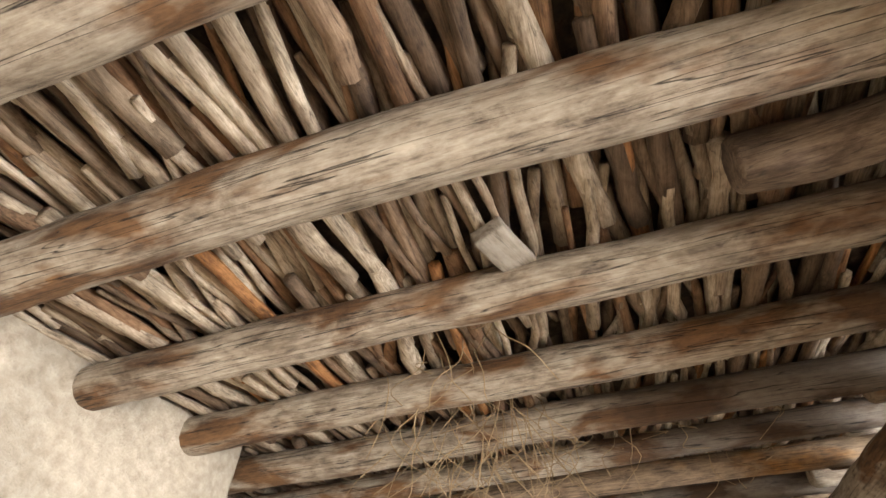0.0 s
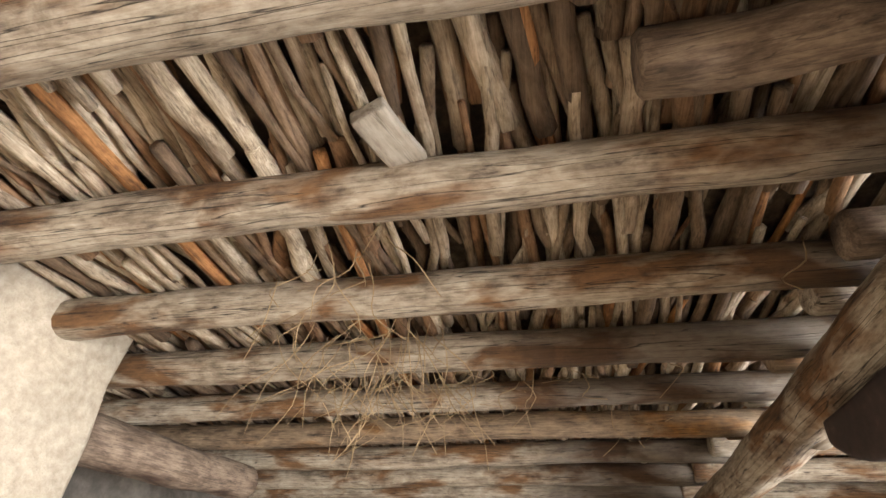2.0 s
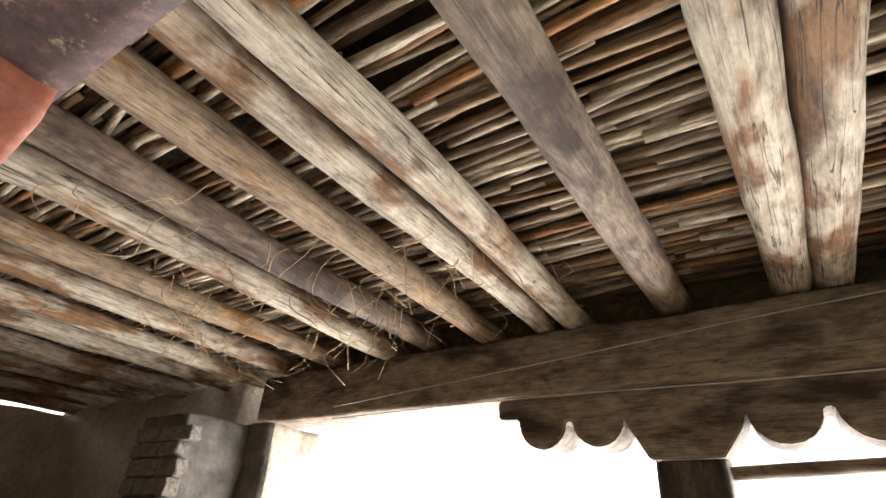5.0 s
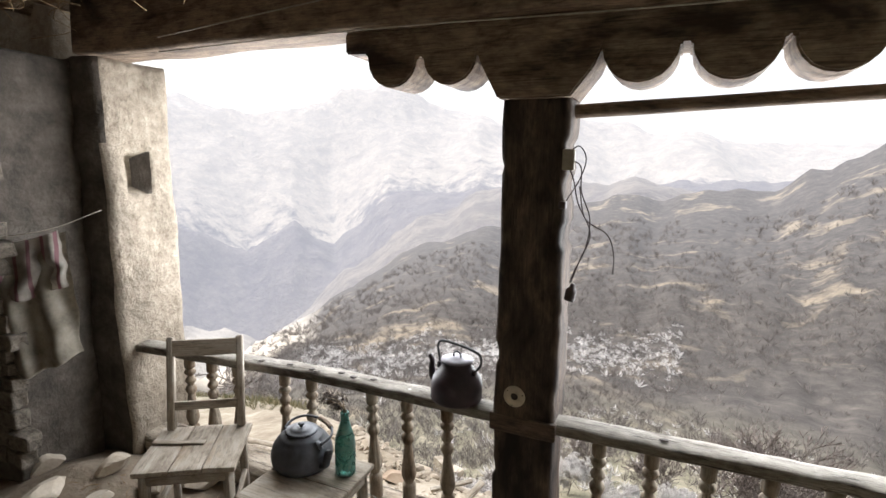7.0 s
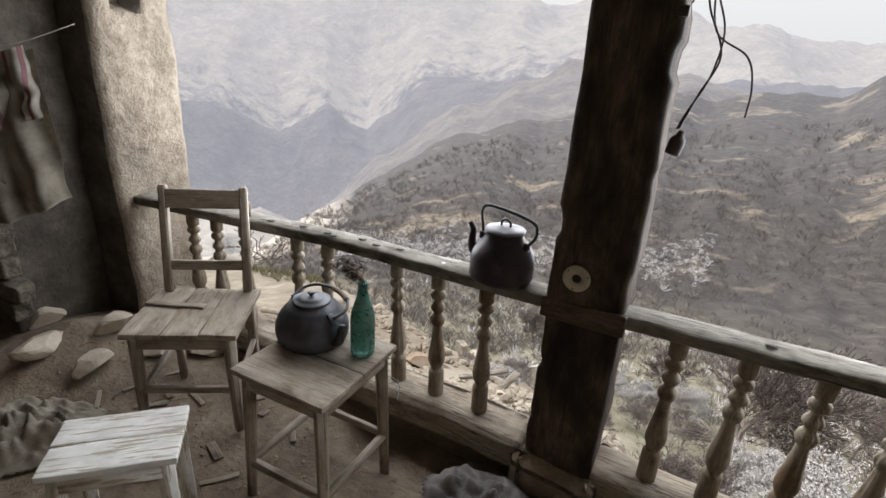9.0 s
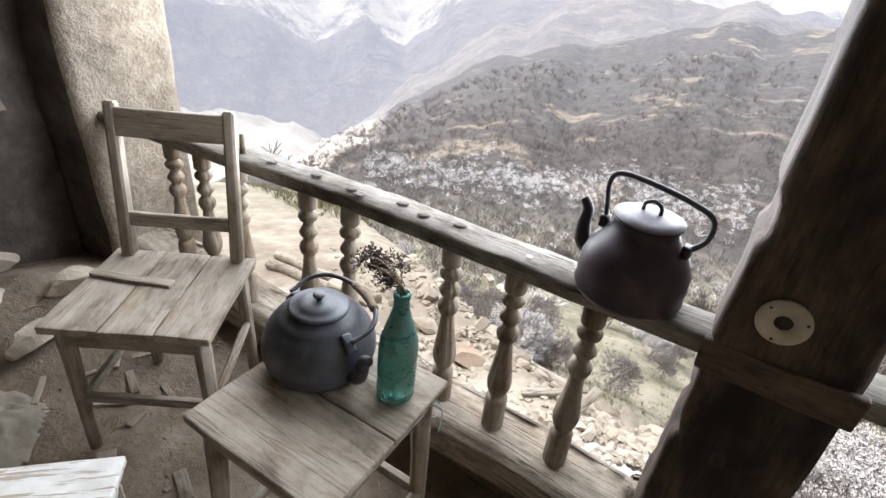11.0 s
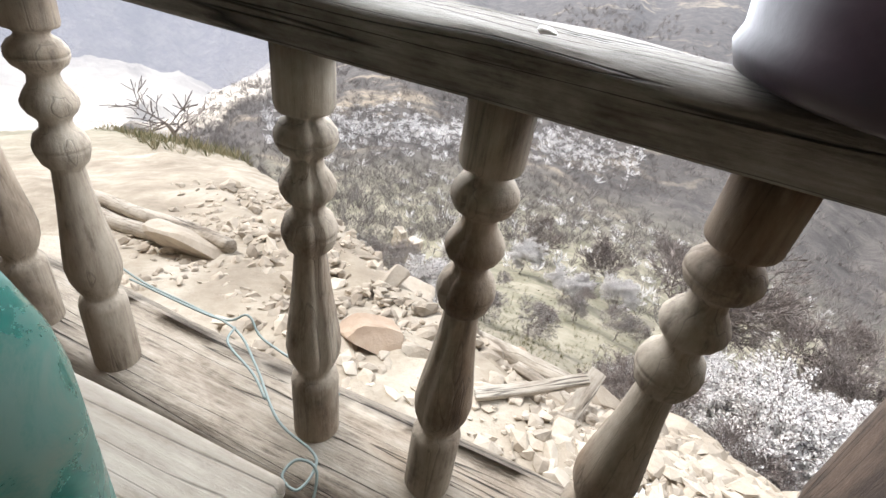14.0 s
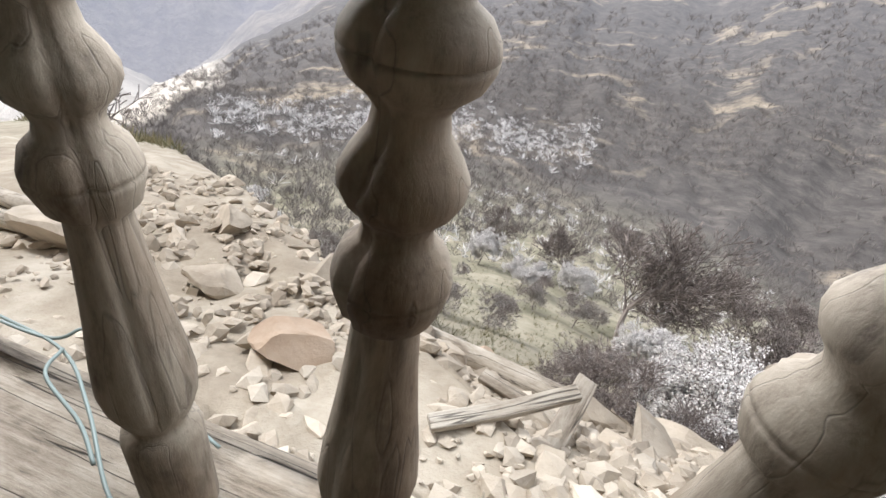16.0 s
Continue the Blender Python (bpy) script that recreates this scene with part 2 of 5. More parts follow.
def box(bm, size, m=None, bevel=0.0, cuts=0, rough=0.0, seed=0.0, freq=6.0):
    """A box, its edges rounded, its faces made uneven by noise."""
    b2 = bmesh.new()
    bmesh.ops.create_cube(b2, size=1.0)
    bmesh.ops.scale(b2, vec=size, verts=b2.verts)
    if cuts:
        longest = max(size)
        for ax in range(3):
            k = max(0, round(cuts * size[ax] / longest))
            for i in range(k):
                co = Vector((0, 0, 0))
                co[ax] = -size[ax] / 2 + size[ax] * (i + 1) / (k + 1)
                no = Vector((0, 0, 0))
                no[ax] = 1
                bmesh.ops.bisect_plane(b2, geom=b2.verts[:] + b2.edges[:] + b2.faces[:], plane_co=co, plane_no=no)
    if bevel:
        es = [e for e in b2.edges if e.calc_face_angle(0) > 0.6]
        bmesh.ops.bevel(b2, geom=es, offset=bevel, segments=2, affect="EDGES", profile=0.6)
    if rough:
        for v in b2.verts:
            d = noise.noise_vector((v.co.x * freq + seed, v.co.y * freq + seed * 1.7, v.co.z * freq))
            v.co += d * rough
    if m is not None:
        bmesh.ops.transform(b2, matrix=m, verts=b2.verts)
    me = bpy.data.meshes.new("tmp")
    b2.to_mesh(me)
    b2.free()
    bm.from_mesh(me)
    bpy.data.meshes.remove(me)
    return bm


def lathe(bm, prof, seg=24, m=None):
    """prof: pairs of (radius, height)."""
    rings = []
    for r, z in prof:
        if r < 1e-5:
            rings.append([bm.verts.new((0, 0, z))])
        else:
            rings.append([bm.verts.new((r * math.cos(2 * math.pi * k / seg), r * math.sin(2 * math.pi * k / seg), z)) for k in range(seg)])
    made = [v for r in rings for v in r]
    for a, b in zip(rings[:-1], rings[1:]):
        for k in range(seg):
            k2 = (k + 1) % seg
            if len(a) == 1 and len(b) == 1:
                continue
            if len(a) == 1:
                bm.faces.new((a[0], b[k], b[k2]))
            elif len(b) == 1:
                bm.faces.new((a[k], a[k2], b[0]))
            else:
                bm.faces.new((a[k], a[k2], b[k2], b[k]))
    if m is not None:
        bmesh.ops.transform(bm, matrix=m, verts=made)
    return bm


def rock(bm, c, size, seed, sub=2, flat=0.6):
    b2 = bmesh.new()
    bmesh.ops.create_icosphere(b2, subdivisions=sub, radius=1.0)
    rnd = random.Random(seed)
    cuts = [(Vector((rnd.uniform(-1, 1), rnd.uniform(-1, 1), rnd.uniform(-1, 1))).normalized(), rnd.uniform(0.3, 0.72)) for _ in range(11)]
    for v in b2.verts:
        for nrm, d in cuts:
            e = v.co.dot(nrm) - d
            if e > 0:
                v.co -= nrm * e
        v.co += noise.noise_vector(v.co * 2.3 + Vector((seed, seed * 0.37, 0))) * 0.035
    m = Matrix.Translation(c) @ Euler((rnd.uniform(-0.4, 0.4), rnd.uniform(-0.4, 0.4), rnd.uniform(0, 6.28))).to_matrix().to_4x4() @ Matrix.Diagonal((size * rnd.uniform(0.8, 1.25), size * rnd.uniform(0.7, 1.1), size * flat, 1))
    bmesh.ops.transform(b2, matrix=m, verts=b2.verts)
    me = bpy.data.meshes.new("tmp")
    b2.to_mesh(me)
    b2.free()
    bm.from_mesh(me)
    bpy.data.meshes.remove(me)
    return bm


def log_mesh(length, r0, r1, seed, bend=0.02, sides=16, step=0.1, wob=0.12):
    bm = bmesh.new()
    n = max(3, round(length / step))
    pts, rad = [], []
    for i in range(n + 1):
        s = i / n
        x = s * length
        pts.append((x, bend * noise.noise((s * 2 + seed, seed, 0)), bend * noise.noise((seed, s * 2 + seed, 3))))
        knot = 0.10 * max(0, noise.noise((x * 2.1 + seed * 3, 5.0, seed)) - 0.15)
        rad.append((r0 + (r1 - r0) * s) * (1 + 0.05 * noise.noise((x * 1.6 + seed, 1, 2)) + knot))
    pts = [(-0.012, pts[0][1], pts[0][2])] + pts + [(length + 0.012, pts[-1][1], pts[-1][2])]
    rad = [rad[0] * 0.82] + rad + [rad[-1] * 0.82]
    return tube(bm, pts, rad, sides, True, 1.0, wob, seed)


def log(name, p0, p1, r0, r1, material, seed, label, category="beam", group="", bend=0.03, wob=0.12):
    m, length = frame_along(p0, p1)
    return solo(name, log_mesh(length, r0, r1, seed, bend, wob=wob), material, label, category, m, group)

# ---- the shell of the house ----
def floor_z(x, y):
    """Trodden earth, lower along the sill and humped with rubble towards the dark room."""
    z = 0.045 + 0.012 * noise.noise((x * 2.1, y * 2.1, 0)) + 0.004 * noise.noise((x * 9, y * 9, 1))
    z -= 0.105 * max(0.0, min(1.0, (y + 0.42) / 0.17)) * max(0.0, min(1.0, (x + 0.95) / 0.2)) * max(0.0, min(1.0, (0.1 - x) / 0.15))
    heap = max(0.0, 1 - math.hypot((x + 2.45) / 0.9, (y + 0.55) / 0.8))
    return z + 0.22 * heap * heap


def sheet(x0, x1, y0, y1, step, f):
    bm = bmesh.new()
    nx, ny = round((x1 - x0) / step), round((y1 - y0) / step)
    grid = [[bm.verts.new((x0 + (x1 - x0) * i / nx, y0 + (y1 - y0) * j / ny, f(x0 + (x1 - x0) * i / nx, y0 + (y1 - y0) * j / ny))) for j in range(ny + 1)] for i in range(nx + 1)]
    for i in range(nx):
        for j in range(ny):
            bm.faces.new((grid[i][j], grid[i + 1][j], grid[i + 1][j + 1], grid[i][j + 1]))
    return bm


solo("floor", sheet(-6.2, 4.2, -5.9, 0.16, 0.06, floor_z), EARTH, "trodden dusty earth floor with crumbs and litter", "floor", kind="structure")


def wall(name, size, at, material, label, rough=0.03, cuts=26, turn=0.0, bevel=0.03):
    return solo(name, box(bmesh.new(), size, None, bevel, cuts, rough, at[0] + at[1], 3.0), material, label, "wall", pose(*at, 0, 0, turn), kind="structure")


wall("wall_back", (6.1, 0.4, 3.5), (1.3, -5.78, 1.6), PLASTER, "cream mud-plastered wall, uneven and cracked")
# shade of the recess painted in with the darkened mud
wall("wall_back_recess", (4.6, 0.4, 3.5), (-3.95, -6.6, 1.6), SHADEWALL, "dark recess wall behind the plastered wall")
# unseen wall added to close off the right end
wall("wall_right", (0.4, 6.2, 3.5), (4.3, -2.9, 1.6), PLASTER, "added unseen end wall closing the veranda, mud-plastered")
wall("wall_left", (0.4, 6.9, 3.2), (-6.2, -3.1, 1.4), PLASTER, "mud-plastered end wall below roof logs")
wall("wall_front_left", (3.0, 0.42, 3.06), (-4.55, 0.12, 1.51), PLASTER, "mud-plastered front wall beside the pier")

# the pier that carries the lintel's end: a battered jamb with a niche
bm = bmesh.new()
b2 = bmesh.new()
NY, NZ = 16, 60
rows_ = []
for k in range(NZ + 1):
    z = -0.1 + 2.76 * k / NZ
    y_in = -0.15 - 0.008 * z
    y_out = 0.335 - 0.006 * z
    ring = []
    for j in range(NY + 1):
        y = y_in + (y_out - y_in) * j / NY
        d = noise.noise((y * 5, z * 5, 2)) * 0.018 + noise.noise((y * 1.7, z * 1.7, 7)) * 0.03
        x = -2.5 + d - 0.02 * (z - 1) + (-0.03 if j in (0, NY) else 0)
        hole = max(abs(y - 0.04) / 0.075, abs(z - 1.96) / 0.12)
        if hole < 1.0:
            x -= 0.16
        ring.append(b2.verts.new((x, y, z)))
    back = [b2.verts.new((-3.35 + 0.03 * noise.noise((z * 3, 1, 1)), y_out, z)), b2.verts.new((-3.35, y_in - 0.05, z))]
    mid = [b2.verts.new((-3.35 + 0.8 * q / 6, y_in - 0.05 + 0.05 * q / 6 + 0.05 * noise.noise((q * 0.9, z * 4, 4)), z)) for q in range(1, 6)]
    rows_.append(ring + back + mid)
for a, b in zip(rows_[:-1], rows_[1:]):
    n = len(a)
    for k in range(n):
        b2.faces.new((a[k], a[(k + 1) % n], b[(k + 1) % n], b[k]))
b2.faces.new(rows_[-1])
bmesh.ops.recalc_face_normals(b2, faces=b2.faces)
# inner face takes the darkened mud, its shade put into the colour
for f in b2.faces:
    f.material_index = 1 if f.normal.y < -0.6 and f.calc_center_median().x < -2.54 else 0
solo("wall_pier", b2, [PIER, SHADEWALL], "rough mud-plastered pier with a small square niche", "wall", kind="structure")
bm.free()

# stone tones darkened, the wall end's shade painted into them
STONE_DARK = rough_surface("shaded_stone", ((0.09, 0.075, 0.06), (0.17, 0.145, 0.115), (0.25, 0.215, 0.175)), 6, 2, (0.6, 1.0), 0.6, 0.02)
# stones of the wall end between pier and dark room
rnd = random.Random(5)
masonry = thing("wall_stone_end", "dark rubble stone wall end with mud joints", "wall", kind="structure")
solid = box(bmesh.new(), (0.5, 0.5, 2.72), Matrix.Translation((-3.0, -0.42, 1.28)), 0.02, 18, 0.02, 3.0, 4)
part("core", solid, SHADEWALL, masonry)
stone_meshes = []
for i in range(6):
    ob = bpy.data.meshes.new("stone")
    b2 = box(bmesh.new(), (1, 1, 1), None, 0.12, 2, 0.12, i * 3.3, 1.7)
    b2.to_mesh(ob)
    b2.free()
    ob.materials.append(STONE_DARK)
    stone_meshes.append(ob)
z = 0.25
while z < 2.55:
    h = rnd.uniform(0.07, 0.13)
    x = -3.24
    while x < -2.76:
        w = rnd.uniform(0.1, 0.22)
        st = new("stone", rnd.choice(stone_meshes))
        st.parent = masonry
        st.matrix_world = pose(x + w / 2, -0.66, z + h / 2, rnd.uniform(-4, 4), rnd.uniform(-4, 4), rnd.uniform(-6, 6)) @ Matrix.Diagonal((w * 0.92, 0.09, h * 0.88, 1))
        x += w
    z += h

# ---- lintel, post with corbel, sill ----
lin = box(bmesh.new(), (7.2, 0.30, 0.33), None, 0.03, 60, 0.02, 2.0, 2.5)
solo("lintel", lin, LINTEL, "long dark squared timber lintel over the railing", "beam", pose(0.95, -0.06, 2.80, 0, 0.4, 0))

post = thing("post", "dark weathered square timber post with notched edges", "post", pose(0.125, 0.035, 0.0))


def post_shaft():
    bm = box(bmesh.new(), (0.285, 0.24, 2.29), Matrix.Translation((0, 0, 1.2)), 0.022, 70, 0.0)
    for v in bm.verts:
        z = v.co.z
        v.co.x += 0.010 * noise.noise((z * 5, v.co.x * 3, v.co.y * 4))
        v.co.y += 0.01 * noise.noise((z * 6, 7, v.co.x * 4))
        nick = max(0, noise.noise((z * 7.0, 3.3 if v.co.x > 0 else 8.1, 0)) - 0.28)
        v.co.x -= math.copysign(min(nick * 0.09, 0.016), v.co.x)
    bmesh.ops.transform(bm, matrix=Matrix.Rotation(radians(90), 4, "Y"), verts=bm.verts)
    return bm


def stand_up(ob):
    ob.matrix_local = Matrix.Rotation(radians(-90), 4, "Y")
    return ob


stand_up(part("shaft", post_shaft(), POST, post))
bm = box(bmesh.new(), (0.37, 0.34, 0.26), Matrix.Translation((0, 0, 0.06)), 0.06, 8, 0.02, 4.0, 5)
part("footing", bm, EARTH, post, "earth-covered footing of the post")
bm = box(bmesh.new(), (0.31, 0.03, 0.085), Matrix.Translation((0.0, -0.118, 0.885)), 0.008, 8, 0.004)
part("cross_batten", bm, POST, post, "worn batten across the post at rail height")
bm = bmesh.new()
lathe(bm, [(0.017, 0.0), (0.017, 0.006), (0.047, 0.008), (0.05, 0.004), (0.05, 0.0)], 32, pose(-0.038, -0.128, 1.026, 90, 0, 0))
disc = part("switch_plate", bm, rough_surface("yellowed_plastic", ((0.50, 0.44, 0.33), (0.58, 0.52, 0.41), (0.64, 0.58, 0.47)), 20, 4, rough=0.6, rel=0.1), post, "round yellowed wooden switch plate with a centre hole")
# flat dark disc painted as the shade in the plate's hole
bm = bmesh.new()
lathe(bm, [(0.0, 0.004), (0.017, 0.004), (0.017, 0.0), (0.0, 0.0)], 20, pose(-0.038, -0.126, 1.026, 90, 0, 0))
part("hole", bm, HOLE_SCREW_DARK, disc)
for q in (20, 140, 260):
    bm = bmesh.new()
    lathe(bm, [(0.0, 0.003), (0.0025, 0.002), (0.003, 0.0)], 8, pose(-0.038 + 0.041 * math.cos(radians(q)), -0.136, 1.026 + 0.041 * math.sin(radians(q)), 90, 0, 0))
    part("screw", bm, HOLE_SCREW_DARK, disc)


def corbel_mesh():
    """The bracket on the post: a board with two round lobes cut under each arm."""
    outline = [(-0.70, 2.625), (-0.70, 2.535), (-0.585, 2.53)]
    for cx, r in ((-0.455, 0.125), (-0.175, 0.125)):
        outline += [(cx + r * math.cos(a), 2.50 + r * math.sin(a)) for a in np.linspace(math.pi, 2 * math.pi, 11)]
    outline += [(-0.03, 2.45), (0.045, 2.31), (0.345, 2.31), (0.43, 2.42)]
    for cx, r in ((0.59, 0.135), (0.905, 0.14), (1.2, 0.13)):
        outline += [(cx + r * math.cos(a), 2.485 + r * math.sin(a)) for a in np.linspace(math.pi, 2 * math.pi, 11)]
    outline += [(1.36, 2.5), (1.36, 2.625)]
    bm = bmesh.new()
    f = bm.faces.new([bm.verts.new((x, -0.14, z)) for x, z in outline])
    ext = bmesh.ops.extrude_face_region(bm, geom=[f])
    bmesh.ops.translate(bm, vec=(0, 0.24, 0), verts=[v for v in ext["geom"] if isinstance(v, bmesh.types.BMVert)])
    bmesh.ops.bevel(bm, geom=[e for e in bm.edges if e.calc_face_angle(0) > 1.0], offset=0.008, segments=2, affect="EDGES")
    bmesh.ops.triangulate(bm, faces=[f for f in bm.faces if len(f.verts) > 4])
    return bm


solo("corbel", corbel_mesh(), LINTEL, "dark carved timber corbel with rounded lobes under the lintel", "bracket", Matrix.Translation((-0.07, 0, 0.02)), smooth=False)

# sill: two weathered baulks end to end, earth on the outer side
def sill(x0, x1, z0, z1, seed, label):
    m, L = frame_along((x0, 0.02, z0), (x1, 0.02, z1))
    bm = box(bmesh.new(), (L, 0.21, 0.15), Matrix.Translation((L / 2, 0, -0.076)), 0.03, 70, 0.0)
    for v in bm.verts:
        n1 = noise.noise((v.co.x * 2.2 + seed, v.co.y * 9, 0.3))
        v.co.y += 0.022 * noise.noise((v.co.x * 1.7 + seed, 2, v.co.z * 4))
        v.co.z += 0.014 * n1 + 0.006 * noise.noise((v.co.x * 4, v.co.y * 42, seed))
    return solo("sill", bm, SILL, label, "beam", m)


sill(-2.5, -0.03, 0.235, 0.222, 1.0, "cracked grey timber sill under the balusters, dusted with earth")
sill(0.25, 4.1, 0.208, 0.16, 9.0, "worn timber sill below the second run of railing")
bm = box(bmesh.new(), (6.6, 0.2, 0.4), Matrix.Translation((0.8, 0.1, -0.11)), 0.02, 30, 0.02, 3, 4)
solo("sill_footing", bm, EARTH, "earth and stone footing under the sill", "wall", kind="structure")

# ---- railing ----
def under(x):
    return 0.866 - 0.05 * max(0.0, -1.1 - x) if x < 0.1 else 0.866 + 0.014 * x


def baluster_mesh(h, seed):
    """Turned spindle: foot, vase, three rings, and a square-shouldered head."""
    k = h / 0.56
    prof = [(0.0, 0.0), (0.035, 0.0), (0.037, 0.004), (0.036, 0.075), (0.033, 0.082), (0.026, 0.086), (0.025, 0.094), (0.031, 0.106), (0.038, 0.128), (0.040, 0.148),
            (0.037, 0.175), (0.030, 0.22), (0.024, 0.265), (0.021, 0.297), (0.021, 0.302), (0.029, 0.308), (0.034, 0.319), (0.0345, 0.3225), (0.0328, 0.3238), (0.0345, 0.325), (0.034, 0.328), (0.030, 0.338), (0.021, 0.345), (0.019, 0.352),
            (0.021, 0.358), (0.029, 0.366), (0.033, 0.374), (0.033, 0.379), (0.028, 0.386), (0.020, 0.394), (0.018, 0.403), (0.022, 0.411), (0.031, 0.421), (0.0348, 0.432), (0.0352, 0.436), (0.0330, 0.4375), (0.0352, 0.439), (0.034, 0.449),
            (0.029, 0.462), (0.021, 0.471), (0.019, 0.478), (0.022, 0.484), (0.031, 0.489), (0.0325, 0.495), (0.0325, 0.56), (0.0, 0.56)]
    stations = (0, 0.082, 0.148, 0.302, 0.319, 0.348, 0.376, 0.400, 0.436, 0.475, 0.495, 0.56)
    raised = (0, 0.128, 0.185, 0.333, 0.355, 0.386, 0.413, 0.443, 0.467, 0.487, 0.500, 0.56)
    bm = bmesh.new()
    lathe(bm, [(r, float(np.interp(z, stations, raised)) * k) for r, z in prof], 32)
    for v in bm.verts:
        an = math.atan2(v.co.y, v.co.x)
        v.co.x *= 1 + 0.03 * noise.noise((math.cos(an) + seed, math.sin(an), v.co.z * 4))
        split = abs(((an - seed * 1.7 - 0.5 * noise.noise((v.co.z * 5, seed, 0)) + math.pi) % (2 * math.pi)) - math.pi)
        if split < 0.11 and (0.15 < v.co.z / k < 0.33 or 0.34 < v.co.z / k < 0.5):
            v.co.x *= 0.80
            v.co.y *= 0.80
    bmesh.ops.rotate(bm, matrix=Matrix.Rotation(radians(90), 3, "Y"), verts=bm.verts)
    return bm


def railing(name, x0, x1, xs, holes, seed, label):
    rail = thing(name, label, "railing", pose(x0, -0.03, 0.0))
    n = 110
    bm = bmesh.new()
    prof = [(-0.048, 0.008), (-0.043, 0.002), (0.0, 0.0), (0.09, 0.002), (0.10, 0.008), (0.102, 0.045), (0.095, 0.053), (0.05, 0.056), (0.0, 0.055), (-0.04, 0.053), (-0.049, 0.045)]
    prof = [(y * (0.68 if y > 0 else 1.0), z) for y, z in prof]
    rings = []
    for i in range(n + 1):
        x = x0 + (x1 - x0) * i / n
        ring = []
        for y, z in prof:
            w = noise.noise((x * 3 + seed, y * 30, 0)) * 0.006 + noise.noise((x * 9 + seed, y * 40, 4)) * 0.004
            chip = 0.03 * max(0, noise.noise((x * 4.1 + seed, 9.0 if y < 0 else 2.0, 0)) - 0.25)
            ring.append(bm.verts.new((x - x0, y - math.copysign(chip, y) * (abs(y) > 0.042) + 0.5 * w, under(x) + z + w * (z > 0.02))))
        rings.append(ring)
    for a, b in zip(rings[:-1], rings[1:]):
        for k in range(len(prof)):
            bm.faces.new((a[k], a[(k + 1) % len(prof)], b[(k + 1) % len(prof)], b[k]))
    bm.faces.new(rings[0])
    bm.faces.new(rings[-1][::-1])
    top = part("handrail", bm, RAIL, rail, "grey weathered plank handrail with empty sockets")
    # shade inside each empty socket, painted as a thin dark disc
    for hx, hy in holes:
        bm = bmesh.new()
        lathe(bm, [(0.0, 0.0), (0.016, 0.0), (0.0175, 0.0015), (0.0, 0.0015)], 14, pose(hx - x0, hy, under(hx) + 0.059, 0, 0, 20) @ Matrix.Diagonal((1.15, 0.85, 1, 1)))
        part("socket", bm, HOLE_SCREW_DARK, top)
    for i, x in enumerate(xs):
        base = 0.215 - 0.012 * x if x > 0 else 0.222 - 0.005 * x
        lean = {-1.9: 1.5}.get(x, 2.0 * noise.noise((x * 7, seed, 0)))
        ob = part("baluster", baluster_mesh(under(x) - base + 0.012, seed + i * 2.3), BALUSTER, rail)
        upright = x < -1.0
        ob.matrix_local = pose(x - x0 - 0.008, 0.0 if upright else 0.055, base - 0.008, 0.0 if upright else 4.0) @ pose(0, 0, 0, 0, 0.5 * lean, 40 * i) @ Matrix.Rotation(radians(-90), 4, "Y")
    return rail


railing("railing", -2.5, -0.005, (-2.055, -1.86, -1.65, -1.285, -1.094, -0.706, -0.496, -0.268), ((-1.45, -0.01), (-1.25, 0.0), (-1.084, -0.016), (-1.04, -0.03), (-0.907, 0.014), (-0.817, -0.005), (-0.703, 0.014)), 1.0,
        "weathered wooden railing with turned balusters and some missing")
railing("railing", 0.235, 4.1, (0.47, 0.685, 0.905, 1.12, 1.335, 1.55, 1.77, 1.99, 2.2, 2.42, 2.64, 2.86, 3.1, 3.32, 3.55, 3.8), ((0.72, 0.0),), 5.0,
        "weathered wooden railing with turned balusters beyond the post")

# pole tied across the second opening
log("pole", (0.26, 0.02, 2.285), (4.1, 0.02, 2.44), 0.028, 0.024, LINTEL, 4.0, "thin horizontal wooden pole between post and end wall", "pole", bend=0.02)

